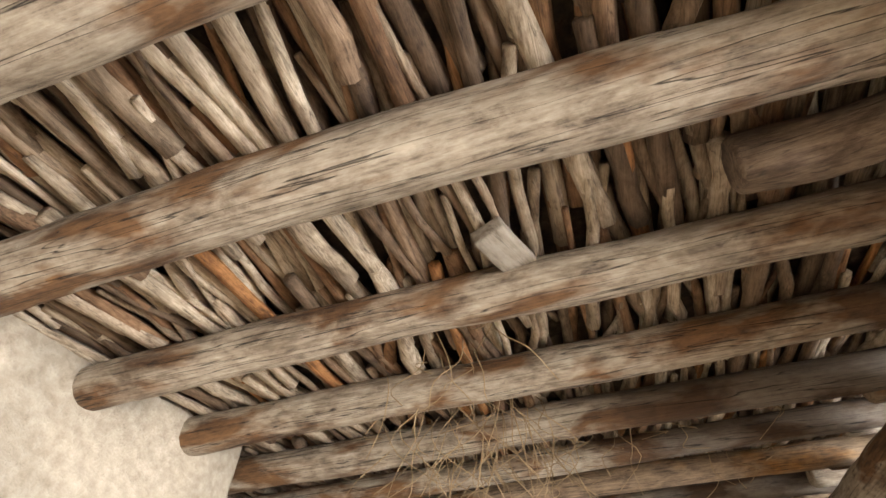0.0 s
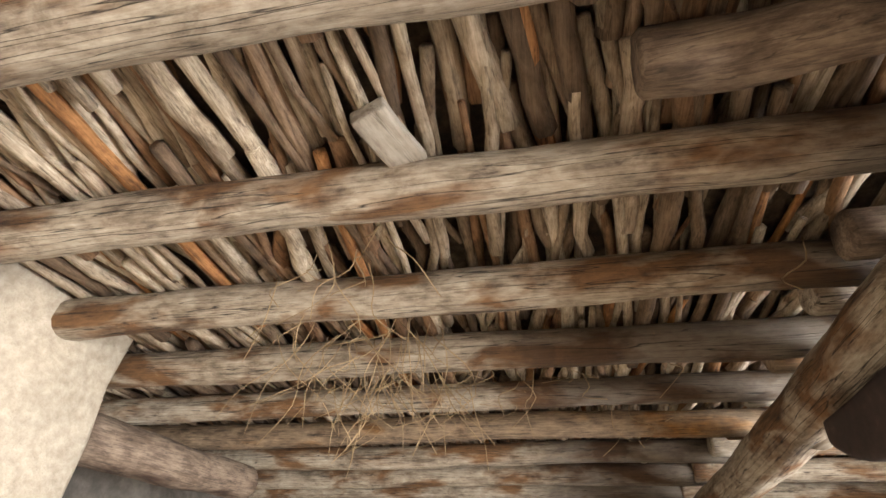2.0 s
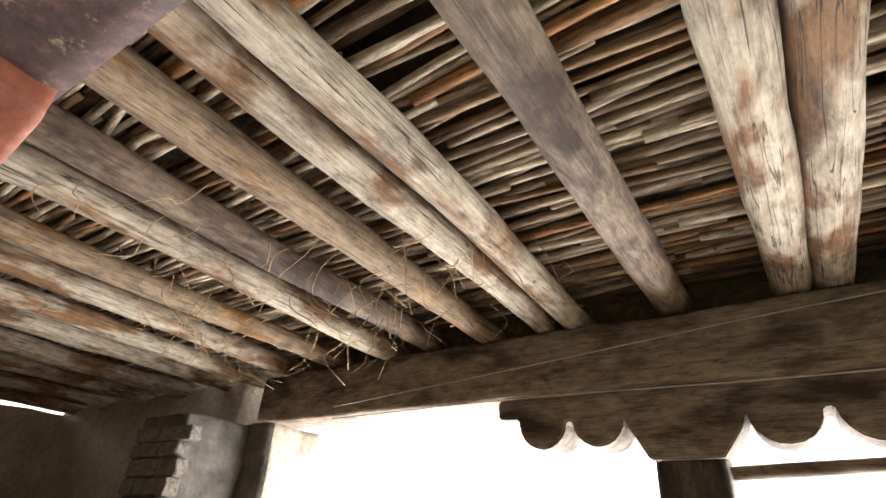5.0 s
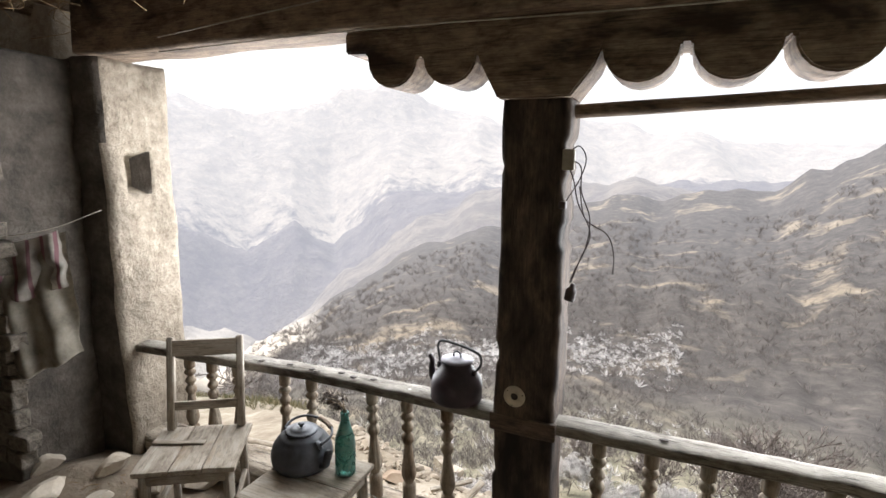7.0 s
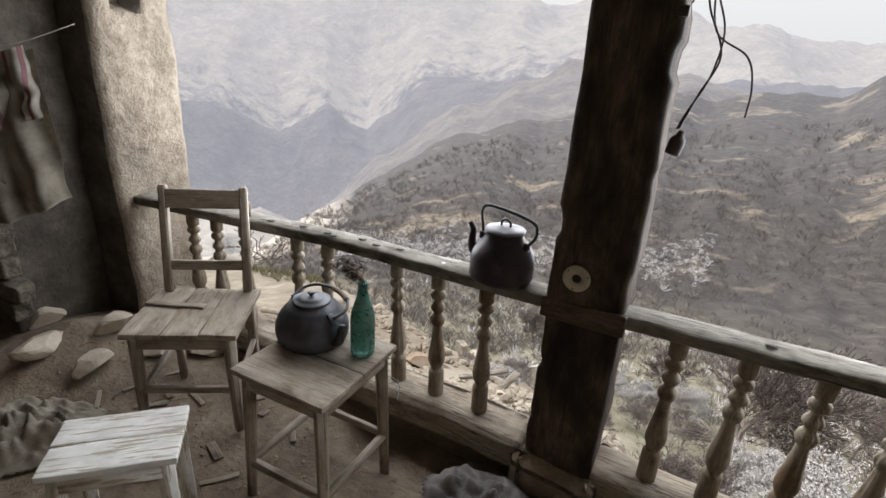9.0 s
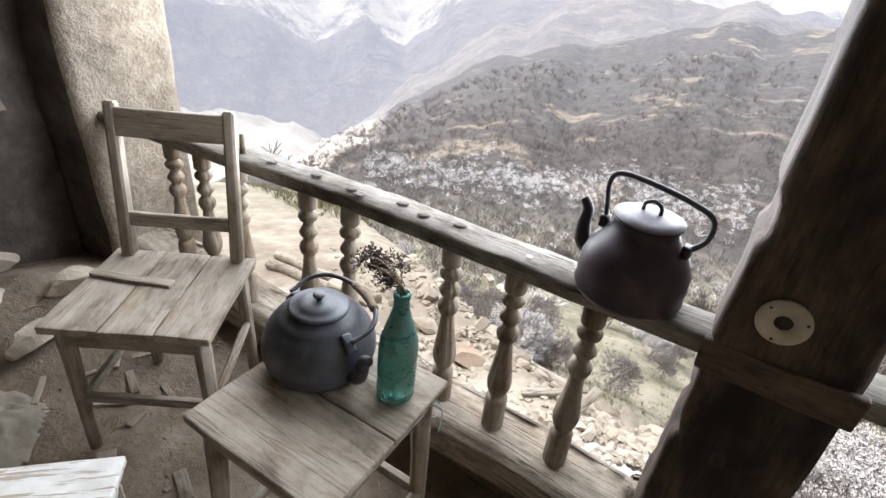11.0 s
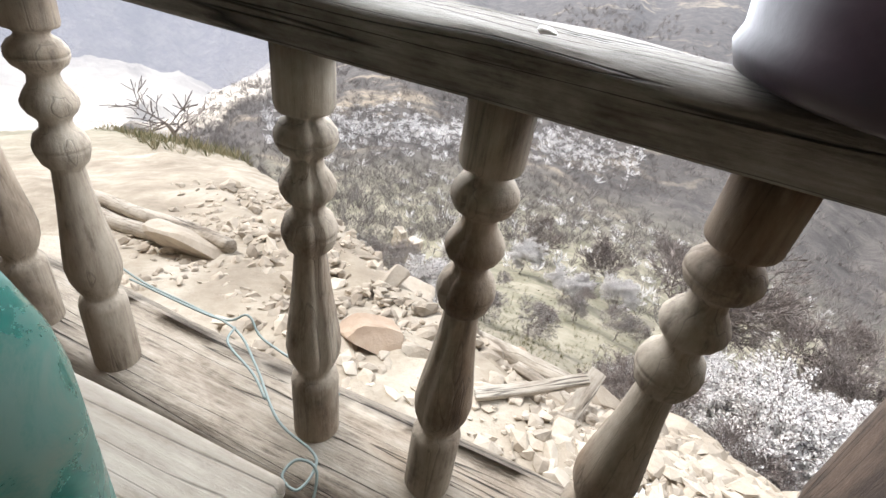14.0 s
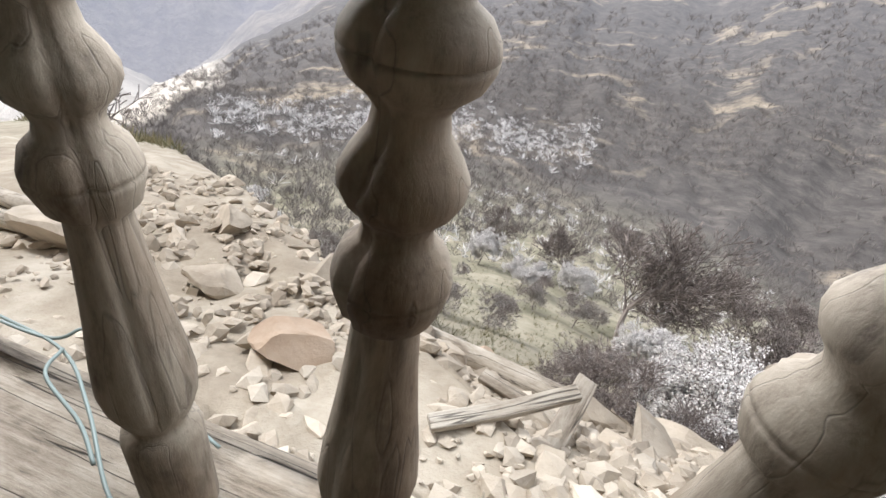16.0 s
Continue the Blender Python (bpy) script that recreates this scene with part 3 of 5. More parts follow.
# ---- ceiling: earth on sticks, logs below ----
def ceiling_mesh():
    bm = sheet(-6.3, 4.3, -6.5, 0.15, 0.12, lambda x, y: 3.25 + 0.02 * noise.noise((x * 5, y * 5, 0)))
    gone = [f for f in bm.faces if -3.9 < f.calc_center_median().x < -3.0 and -0.62 < f.calc_center_median().y < -0.2 and noise.noise(f.calc_center_median() * 3.1) > -0.12]
    bmesh.ops.delete(bm, geom=gone, context="FACES")
    for f in bm.faces:
        f.material_index = 1
    rnd = random.Random(11)
    first = len(bm.faces)
    y = -6.4
    while y < 0.12:
        back = y < -2.6
        x = -6.2 + rnd.uniform(0, 0.6)
        while x < 4.1:
            if -0.75 < y < -0.12 and -4.3 < x < -2.9 and rnd.random() < 0.75:
                x += 0.5
                continue
            L = rnd.uniform(0.55, 1.5) if back else rnd.uniform(0.9, 2.2)
            r = rnd.uniform(0.014, 0.036) if back else rnd.uniform(0.013, 0.026)
            tilt = rnd.gauss(0, 0.13 if back else 0.05)
            if back:
                tilt += 0.35 * noise.noise((x * 0.6, y * 0.6, 3))
            z = 3.165 + rnd.uniform(-0.012, 0.05)
            n = 6
            s = rnd.uniform(0, 99)
            kink = rnd.uniform(0.01, 0.07) if back else rnd.uniform(0.006, 0.04)
            pts = []
            for i in range(n + 1):
                u = i / n
                pts.append((x + L * u, y + tilt * L * (u - 0.5) + kink * noise.noise((u * 3 + s, 0, 0)), z + kink * 0.7 * noise.noise((u * 3, s, 0)) + 0.02 * (u - 0.5) * rnd.uniform(-1, 1) * 0.3))
            taper = rnd.uniform(0.55, 1.0)
            rad = [r * (1 - (1 - taper) * i / n) * (1 + 0.2 * noise.noise((i * 1.3 + s, 4, 0))) for i in range(n + 1)]
            tube(bm, pts, rad, 6, True, 1.0)
            x += L * rnd.uniform(0.72, 1.0)
        y += rnd.uniform(0.022, 0.046)
    return bm


ceil = link_mesh("ceiling", ceiling_mesh(), [STICK, ROOFDIRT])
tagged(ceil, "ceiling of crooked sticks laid on logs under dry earth", "ceiling", kind="structure")
bm = bmesh.new()
for x0, x1, y0, y1 in ((-6.6, 4.6, -6.9, -0.7), (-6.6, -3.9, -0.7, 0.7), (-3.0, 4.6, -0.7, 0.7), (-3.9, -3.0, -0.12, 0.7)):
    box(bm, (x1 - x0, y1 - y0, 0.25), Matrix.Translation(((x0 + x1) / 2, (y0 + y1) / 2, 3.43)), 0.02)
solo("roof_slab", bm, ROOFDIRT, "thick earth roof with a hole worn through near the pier", "roof", kind="structure")
bm = box(bmesh.new(), (6.7, 0.14, 0.22), Matrix.Translation((0.75, 0.03, 3.07)), 0.02, 60, 0.03, 2.0, 7)
solo("eaves_fill", bm, ROOFDIRT, "earth and straw packed between log ends over the lintel", "eaves", kind="structure")

BACK = ((0.25, 0.10), (-0.265, 0.10), (-0.86, 0.084), (-1.40, 0.082), (-1.88, 0.082), (-2.39, 0.07), (-2.88, 0.075), (-3.43, 0.075), (-3.95, 0.08), (-4.5, 0.08), (-5.1, 0.08), (-5.7, 0.08), (0.8, 0.09), (1.35, 0.09), (1.95, 0.09), (2.5, 0.09), (3.1, 0.09), (3.7, 0.09))
FRONT = ((0.245, 0.105), (0.745, 0.105), (0.905, 0.10), (1.23, 0.09), (1.75, 0.1), (2.25, 0.1), (2.8, 0.09), (3.3, 0.1), (3.8, 0.1), (-0.23, 0.088), (-0.405, 0.085), (-0.74, 0.088), (-1.16, 0.085), (-1.46, 0.085), (-1.95, 0.075), (-2.4, 0.08), (-2.8, 0.07), (-3.2, 0.085), (-3.8, 0.085), (-4.4, 0.085), (-5.1, 0.085), (-5.7, 0.085))
for i, (x, r) in enumerate(BACK):
    end = -5.66 if x > -1.7 else -6.45
    log("ceiling_log", (x + 0.02 * noise.noise((i * 1.0, 0, 0)), end, 2.985 + r), (x, -2.42, 2.985 + r * 0.92), r * 1.03, r * 0.95, BEAM_RED if i == 6 else BEAM_DARK_END, i * 7.7 + 1, "grey-brown ceiling log, cracked and stained, resting on the main beam", group="ceiling logs")
for i, (x, r) in enumerate(FRONT):
    log("ceiling_log", (x - 0.1 + 0.05 * noise.noise((i * 1.7, 4, 0)), -2.72, 2.985 + 0.88 * r), (x - 0.07, 0.06, 2.965 + 0.88 * r), r * 0.9, r * 0.8, BEAM_RED if i in (11, 14) else (BEAM_DARK if i in (12, 0) else BEAM), i * 5.3 + 60, "weathered ceiling log between main beam and lintel", group="ceiling logs")

# main beam: painted maroon, then green, bare log further on
def beam_paint():
    m, nt, b = nodes_of("painted_beam", 0.75)
    tc = node(nt, "ShaderNodeTexCoord")
    sep = node(nt, "ShaderNodeSeparateXYZ")
    nt.links.new(tc.outputs["Object"], sep.inputs[0])
    v = coords(nt, (1, 1, 1), False)
    n1 = noise_tex(nt, v, 9.0, 5, 0.6, 0.4)
    n2 = noise_tex(nt, v, 26.0, 6, 0.65)
    mx = node(nt, "ShaderNodeMath", operation="MULTIPLY_ADD")
    nt.links.new(n1, mx.inputs[0])
    mx.inputs[1].default_value = 0.35
    nt.links.new(sep.outputs["X"], mx.inputs[2])
    green_m = node(nt, "ShaderNodeMapRange")
    green_m.inputs["From Min"].default_value, green_m.inputs["From Max"].default_value = 2.42, 2.44
    nt.links.new(mx.outputs[0], green_m.inputs["Value"])
    bare_m = node(nt, "ShaderNodeMapRange")
    bare_m.inputs["From Min"].default_value, bare_m.inputs["From Max"].default_value = 0.75, 0.6
    nt.links.new(mx.outputs[0], bare_m.inputs["Value"])
    maroon = ramp(nt, n2, [(0.3, (0.018, 0.010, 0.009)), (0.55, (0.052, 0.023, 0.02)), (0.75, (0.11, 0.055, 0.044))])
    green = ramp(nt, n2, [(0.3, (0.15, 0.11, 0.07)), (0.36, (0.10, 0.36, 0.26)), (0.6, (0.19, 0.50, 0.37)), (0.75, (0.28, 0.58, 0.45))])
    bare = ramp(nt, noise_tex(nt, coords(nt, (3, 30, 30), False), 2.0, 7, 0.6), [(0.3, (0.15, 0.11, 0.08)), (0.5, (0.33, 0.27, 0.2)), (0.7, (0.47, 0.4, 0.31))])
    worn = ramp(nt, noise_tex(nt, v, 6.0, 6, 0.7), [(0.58, (0, 0, 0)), (0.66, (1, 1, 1))])
    col = mix(nt, green_m.outputs[0], maroon, green)
    col = mix(nt, worn, col, (0.27, 0.2, 0.13))
    col = mix(nt, bare_m.outputs[0], col, bare)
    nt.links.new(col, b.inputs["Base Color"])
    bump(nt, b, n2, 0.3, 0.008)
    return m


def main_beam():
    n, sides = 90, 20
    bm = bmesh.new()
    rings = []
    L = 8.4
    for i in range(n + 1):
        x = L * i / n
        sq = max(0.0, min(1.0, (x - 0.7) / 0.9))
        ring = []
        for k in range(sides):
            a = 2 * math.pi * (k + 0.5) / sides
            c, s = math.cos(a), math.sin(a)
            p = 2.0 + 4.5 * sq
            q = (abs(c) ** p + abs(s) ** p) ** (-1 / p)
            w = (0.105 + 0.03 * sq) * (1 + 0.05 * noise.noise((x * 2, c, s)))
            h = 0.115 + 0.025 * sq
            ring.append(bm.verts.new((x, c * q * w + 0.02 * noise.noise((x * 0.8, 0, 0)), s * q * h + 0.008 * noise.noise((x * 5, c * 2, s * 2)))))
        rings.append(ring)
    for a, b in zip(rings[:-1], rings[1:]):
        for k in range(sides):
            bm.faces.new((a[k], a[(k + 1) % sides], b[(k + 1) % sides], b[k]))
    bm.faces.new(rings[0])
    bm.faces.new(rings[-1][::-1])
    return bm


mb = thing("main_beam", "heavy squared main beam in flaking maroon and green paint", "beam", pose(-2.25, -2.585, 2.845))
part("beam", main_beam(), beam_paint(), mb)
# thin dark disc under the beam, painted shade of a hole
bm = bmesh.new()
lathe(bm, [(0.0, 0.004), (0.024, 0.003), (0.026, 0.0)], 14, pose(2.3, 0.01, -0.137, 180, 0, 0))
part("socket", bm, HOLE_SCREW_DARK, mb)
log("main_beam_log", (-6.0, -2.66, 2.83), (-1.2, -2.62, 2.85), 0.12, 0.115, BEAM, 17, "bare round log continuing the main beam", "beam")


def bracket_paint():
    m, nt, b = nodes_of("bracket_paint", 0.7)
    v = coords(nt, (1, 1, 1), False)
    sep = node(nt, "ShaderNodeSeparateXYZ")
    nt.links.new(v, sep.inputs[0])
    n2 = noise_tex(nt, v, 14.0, 6, 0.65)
    n3 = noise_tex(nt, v, 3.0, 5, 0.6)
    red = ramp(nt, n2, [(0.3, (0.07, 0.02, 0.011)), (0.48, (0.165, 0.042, 0.019)), (0.62, (0.22, 0.07, 0.034)), (0.76, (0.30, 0.165, 0.115))])
    darkened = ramp(nt, n2, [(0.3, (0.02, 0.013, 0.012)), (0.6, (0.05, 0.03, 0.026)), (0.75, (0.10, 0.06, 0.045))])
    ma = node(nt, "ShaderNodeMath", operation="MULTIPLY_ADD")
    nt.links.new(n3, ma.inputs[0])
    ma.inputs[1].default_value = 0.16
    nt.links.new(sep.outputs["Y"], ma.inputs[2])
    mr = node(nt, "ShaderNodeMapRange")
    mr.inputs["From Min"].default_value, mr.inputs["From Max"].default_value = 0.07, 0.085
    nt.links.new(ma.outputs[0], mr.inputs["Value"])
    nt.links.new(mix(nt, mr.outputs[0], darkened, red), b.inputs["Base Color"])
    bump(nt, b, n2, 0.35, 0.006)
    return m


bm = box(bmesh.new(), (1.35, 0.215, 0.19), None, 0.02, 30, 0.006, 5.0, 4)
for v in bm.verts:
    e = max(0.0, abs(v.co.x) - 0.4) / 0.27
    v.co.z += 0.12 * e * e * (0.5 - v.co.z / 0.21)
solo("beam_bracket", bm, bracket_paint(), "timber bracket under the main beam, sooty with brick-red paint", "bracket", pose(-1.22, -2.59, 2.628))
log("short_log", (-0.56, -3.35, 3.06), (-0.5, -2.5, 3.06), 0.075, 0.07, BEAM_DARK, 23, "short rotten brown log lying beside a ceiling log", "beam", wob=0.35)
log("recess_log", (-1.7, -5.95, 2.75), (-3.3, -5.75, 2.86), 0.13, 0.11, BEAM_DARK, 31, "thick stained log over the dark recess", "beam")
bm = box(bmesh.new(), (0.23, 0.10, 0.045), None, 0.008, 4, 0.006)
solo("wood_chip", bm, SEAT, "sawn wood block wedged between ceiling sticks", "wood block", pose(-0.70, -3.955, 3.10, 10, 6, -15))

# ---- furniture ----
def tapered(bm, a, b, wa, wb, bev=0.005):
    """A square leg from a to b."""
    m, L = frame_along(a, b)
    b2 = box(bmesh.new(), (L, 1, 1), Matrix.Translation((L / 2, 0, 0)), 0, 3)
    for v in b2.verts:
        w = wa + (wb - wa) * v.co.x / L
        v.co.y *= w
        v.co.z *= w
        v.co += noise.noise_vector(v.co * 9 + Vector(a) * 5) * 0.0015
    bmesh.ops.bevel(b2, geom=[e for e in b2.edges if e.calc_face_angle(0) > 1.0], offset=bev, segments=2, affect="EDGES")
    me = bpy.data.meshes.new("tmp")
    b2.to_mesh(me)
    b2.free()
    bm.from_mesh(me)
    bpy.data.meshes.remove(me)
    return m, bm


def leg_part(name, parent, a, b, wa, wb, material, label=""):
    m, bm = tapered(bmesh.new(), a, b, wa, wb)
    ob = part(name, bm, material, parent, label)
    ob.matrix_local = m
    return ob


def board(name, parent, size, at, material, turn=0.0, label="", rough=0.004, cuts=10, bev=0.005, tip=0.0):
    ob = part(name, box(bmesh.new(), size, None, bev, cuts, rough, at[0] * 9 + at[1] * 5 + size[0], 7), material, parent, label)
    ob.matrix_local = pose(*at, tip, 0, turn)
    return ob


# chair: local x across the seat, y to the back
chair = thing("wooden_chair", "bare grey wooden chair with a plank seat and open back", "chair", pose(-1.50, -0.475, 0.06, 0, 0, 33.5) @ Matrix.Diagonal((0.99, 0.97, 1.05, 1)))
for i, (x, w) in enumerate(((-0.158, 0.165), (0.005, 0.15), (0.16, 0.155))):
    board("seat_plank", chair, (0.46, w, 0.024), (x, 0.0, 0.486), SEAT, 90, bev=0.004)
for sx in (-1, 1):
    leg_part("front_leg", chair, (sx * 0.205, -0.195, 0.0), (sx * 0.195, -0.185, 0.474), 0.034, 0.046, SEAT)
    leg_part("back_post", chair, (sx * 0.19, 0.235, 0.0), (sx * 0.185, 0.20, 0.5), 0.034, 0.042, SEAT)
    up = leg_part("back_upright", chair, (sx * 0.185, 0.2, 0.5), (sx * 0.182, 0.268, 0.985), 0.042, 0.036, SEAT)
    leg_part("side_stretcher", chair, (sx * 0.20, -0.19, 0.20), (sx * 0.19, 0.215, 0.235), 0.026, 0.026, SEAT)
leg_part("front_stretcher", chair, (-0.2, -0.19, 0.215), (0.2, -0.19, 0.215), 0.028, 0.028, SEAT)
leg_part("apron", chair, (-0.19, -0.18, 0.44), (0.19, -0.18, 0.44), 0.05, 0.05, SEAT)
leg_part("apron", chair, (-0.185, -0.18, 0.44), (-0.18, 0.19, 0.44), 0.045, 0.045, SEAT)
leg_part("apron", chair, (0.185, -0.18, 0.44), (0.18, 0.19, 0.44), 0.045, 0.045, SEAT)
board("top_rail", chair, (0.35, 0.022, 0.085), (0, 0.254, 0.93), SEAT, tip=-7)
board("lower_rail", chair, (0.35, 0.022, 0.045), (0, 0.215, 0.625), SEAT, tip=-7)
bm = box(bmesh.new(), (0.27, 0.035, 0.014), None, 0.003, 8, 0.004)
solo("loose_slat", bm, SEAT, "loose broken slat lying on the chair seat", "slat", pose(-1.60, -0.50, 0.591, 0, 0, 26))

# small table
table = thing("small_table", "small bare wooden table with two worn top boards", "table", pose(-0.742, -0.523, 0.0, 0, 0, 1.0))
TABLE_TOP = 0.634
board("tabletop_board", table, (0.425, 0.232, 0.022), (0, 0.1175, TABLE_TOP - 0.011), SEAT, rough=0.003)
board("tabletop_board", table, (0.425, 0.23, 0.022), (0.0, -0.1175, TABLE_TOP - 0.011), SEAT, rough=0.003)
for sx in (-1, 1):
    for sy in (-1, 1):
        leg_part("leg", table, (sx * 0.185, sy * 0.205, -0.06 if sy > 0 and sx > 0 else 0.02), (sx * 0.165, sy * 0.185, TABLE_TOP - 0.022), 0.034, 0.05, SEAT)
for a, b in (((-0.16, -0.185), (0.16, -0.185)), ((-0.16, 0.185), (0.16, 0.185)), ((-0.165, -0.18), (-0.165, 0.18)), ((0.165, -0.18), (0.165, 0.18))):
    leg_part("apron", table, (*a, TABLE_TOP - 0.052), (*b, TABLE_TOP - 0.052), 0.055, 0.055, SEAT)
    leg_part("stretcher", table, (a[0] * 1.1, a[1] * 1.08, 0.2), (b[0] * 1.1, b[1] * 1.08, 0.2), 0.03, 0.03, SEAT)


def white_paint():
    m, nt, b = nodes_of("flaking_white_paint", 0.75)
    f = noise_tex(nt, coords(nt, (2.2, 16, 16)), 3.0, 7, 0.66)
    w = ramp(nt, noise_tex(nt, coords(nt, (1, 1, 1)), 12, 5), [(0.35, (0.62, 0.61, 0.57)), (0.7, (0.82, 0.81, 0.78))])
    wood_c = ramp(nt, f, [(0.3, (0.22, 0.17, 0.12)), (0.6, (0.42, 0.36, 0.28))])
    msk = ramp(nt, f, [(0.53, (0, 0, 0)), (0.575, (1, 1, 1))])
    nt.links.new(mix(nt, msk, w, wood_c), b.inputs["Base Color"])
    bump(nt, b, msk, 0.4, 0.002)
    return m


WHITE = white_paint()
stool = thing("white_stool", "low wooden stool in flaking white paint", "stool", pose(-1.135, -1.075, 0.0, 0, 0, 45) @ Matrix.Diagonal((1, 0.62, 1, 1)))
for y in (-0.112, 0.112):
    board("seat_board", stool, (0.40, 0.222, 0.024), (0, y, 0.458), WHITE)
for sx in (-1, 1):
    for sy in (-1, 1):
        leg_part("leg", stool, (sx * 0.165, sy * 0.185, -0.01), (sx * 0.155, sy * 0.175, 0.447), 0.036, 0.046, WHITE)
for a, b in (((-0.155, -0.175), (0.155, -0.175)), ((-0.155, 0.175), (0.155, 0.175)), ((-0.155, -0.17), (-0.155, 0.17)), ((0.155, -0.17), (0.155, 0.17))):
    leg_part("apron", stool, (*a, 0.405), (*b, 0.405), 0.05, 0.05, WHITE)

# ---- kettles, bottle ----
def enamel(name, body, darkened, rough=0.38):
    m, nt, b = nodes_of(name, rough)
    v = coords(nt, (1, 1, 1), False)
    n1 = noise_tex(nt, v, 7.0, 6, 0.6, 0.3)
    n2 = noise_tex(nt, v, 45.0, 4, 0.6)
    c = ramp(nt, n1, [(0.32, darkened), (0.6, body), (0.8, tuple(min(1, q * 1.5 + 0.03) for q in body))])
    nt.links.new(c, b.inputs["Base Color"])
    nt.links.new(ramp(nt, n1, [(0.3, (0.6, 0.6, 0.6)), (0.7, (rough, rough, rough))]), b.inputs["Roughness"])
    bump(nt, b, n2, 0.12, 0.003)
    return m


KETTLE_GREY = enamel("sooty_grey_metal", (0.072, 0.077, 0.094), (0.018, 0.018, 0.021), 0.36)
# lighter than the body: sheen from above painted into the metal
KETTLE_LID = enamel("grey_blue_sheen_metal", (0.115, 0.125, 0.148), (0.04, 0.042, 0.048), 0.34)
KETTLE_PURPLE = enamel("dark_maroon_enamel", (0.034, 0.019, 0.029), (0.012, 0.009, 0.012), 0.3)
WOODGRIP = wood("grip_wood", (0.34, 0.27, 0.21), (0.25, 0.19, 0.14), (0.12, 0.09, 0.07), 1.5)


def bend(pts, n=8):
    """A smooth curve through the points."""
    out = []
    p = [Vector(q) for q in pts]
    p = [p[0] * 2 - p[1]] + p + [p[-1] * 2 - p[-2]]
    for i in range(1, len(p) - 2):
        for k in range(n):
            t = k / n
            a, b, c, d = p[i - 1], p[i], p[i + 1], p[i + 2]
            out.append(0.5 * ((2 * b) + (-a + c) * t + (2 * a - 5 * b + 4 * c - d) * t * t + (-a + 3 * b - 3 * c + d) * t ** 3))
    out.append(p[-2])
    return out


def pipe(pts, r0, r1, sides=10, n=8):
    c = bend(pts, n)
    return tube(bmesh.new(), c, [r0 + (r1 - r0) * i / (len(c) - 1) for i in range(len(c))], sides)


def lug(parent, x, material):
    bm = bmesh.new()
    lathe(bm, [(0.0, 0.004), (0.014, 0.004), (0.016, 0.0), (0.0, 0.0)], 16, pose(x, 0, 0, 0, 90 if x > 0 else -90, 0))
    return bm


# squat sooty kettle on the table: local +x is the spout's side
k1 = thing("kettle", "squat sooty grey kettle with wooden-grip bail handle", "kettle", pose(-0.845, -0.432, TABLE_TOP + 0.001, 0, 0, -12) @ Matrix.Diagonal((1.04, 1.04, 0.9, 1)))
bm = bmesh.new()
lathe(bm, [(0.0, 0.0), (0.105, 0.0), (0.122, 0.006), (0.134, 0.03), (0.139, 0.06), (0.137, 0.09), (0.128, 0.122), (0.112, 0.15), (0.103, 0.158), (0.100, 0.166), (0.088, 0.176), (0.074, 0.186), (0.07, 0.19), (0.066, 0.186), (0.0, 0.186)], 40)
part("body", bm, KETTLE_GREY, k1)
bm = bmesh.new()
lathe(bm, [(0.0, 0.186), (0.066, 0.186), (0.072, 0.19), (0.073, 0.196), (0.066, 0.201), (0.052, 0.203), (0.050, 0.207), (0.03, 0.213), (0.0, 0.214)], 36)
lid = part("lid", bm, KETTLE_LID, k1, "dented grey lid")
bm = bmesh.new()
lathe(bm, [(0.0, 0.213), (0.007, 0.213), (0.006, 0.221), (0.014, 0.226), (0.015, 0.231), (0.009, 0.235), (0.0, 0.236)], 18)
part("lid_knob", bm, KETTLE_LID, lid)
part("spout", pipe([(0.115, 0, 0.045), (0.155, 0, 0.062), (0.168, 0, 0.10), (0.175, 0, 0.135), (0.192, 0, 0.145)], 0.021, 0.012, 12), KETTLE_GREY, k1)
for s in (-1, 1):
    lg = part("handle_lug", box(bmesh.new(), (0.05, 0.024, 0.012), Matrix.Translation((s * 0.118, 0, 0.15)) @ Matrix.Rotation(s * 0.9, 4, "Y"), 0.004), KETTLE_LID, k1)
part("handle", pipe([(-0.128, 0, 0.155), (-0.13, 0.055, 0.178), (-0.09, 0.095, 0.196), (0.0, 0.112, 0.204), (0.09, 0.095, 0.196), (0.13, 0.055, 0.178), (0.128, 0, 0.158)], 0.0065, 0.0065, 8), KETTLE_GREY, k1)
part("grip", tube(bmesh.new(), bend([(-0.01, 0.112, 0.204), (0.045, 0.107, 0.201), (0.093, 0.093, 0.195)], 5), [0.011] * 11, 12), WOODGRIP, k1, "worn wooden grip")

# tall maroon enamel kettle on the handrail by the post: spout away from the post
k2z = under(-0.233) + 0.058
k2 = thing("enamel_kettle", "big dark maroon enamel kettle with black bail handle", "kettle", pose(-0.222, -0.03, k2z, 0, 0, 172) @ Matrix.Diagonal((0.9, 0.9, 1.02, 1)))
bm = bmesh.new()
lathe(bm, [(0.0, 0.0), (0.118, 0.0), (0.134, 0.005), (0.142, 0.02), (0.138, 0.032), (0.141, 0.05), (0.139, 0.085), (0.128, 0.115), (0.112, 0.137), (0.101, 0.147), (0.097, 0.152), (0.092, 0.158), (0.083, 0.17), (0.080, 0.186), (0.086, 0.19), (0.080, 0.193), (0.0, 0.193)], 44)
part("body", bm, KETTLE_PURPLE, k2)
bm = bmesh.new()
lathe(bm, [(0.0, 0.193), (0.082, 0.193), (0.088, 0.196), (0.088, 0.200), (0.06, 0.206), (0.03, 0.212), (0.0, 0.213)], 40)
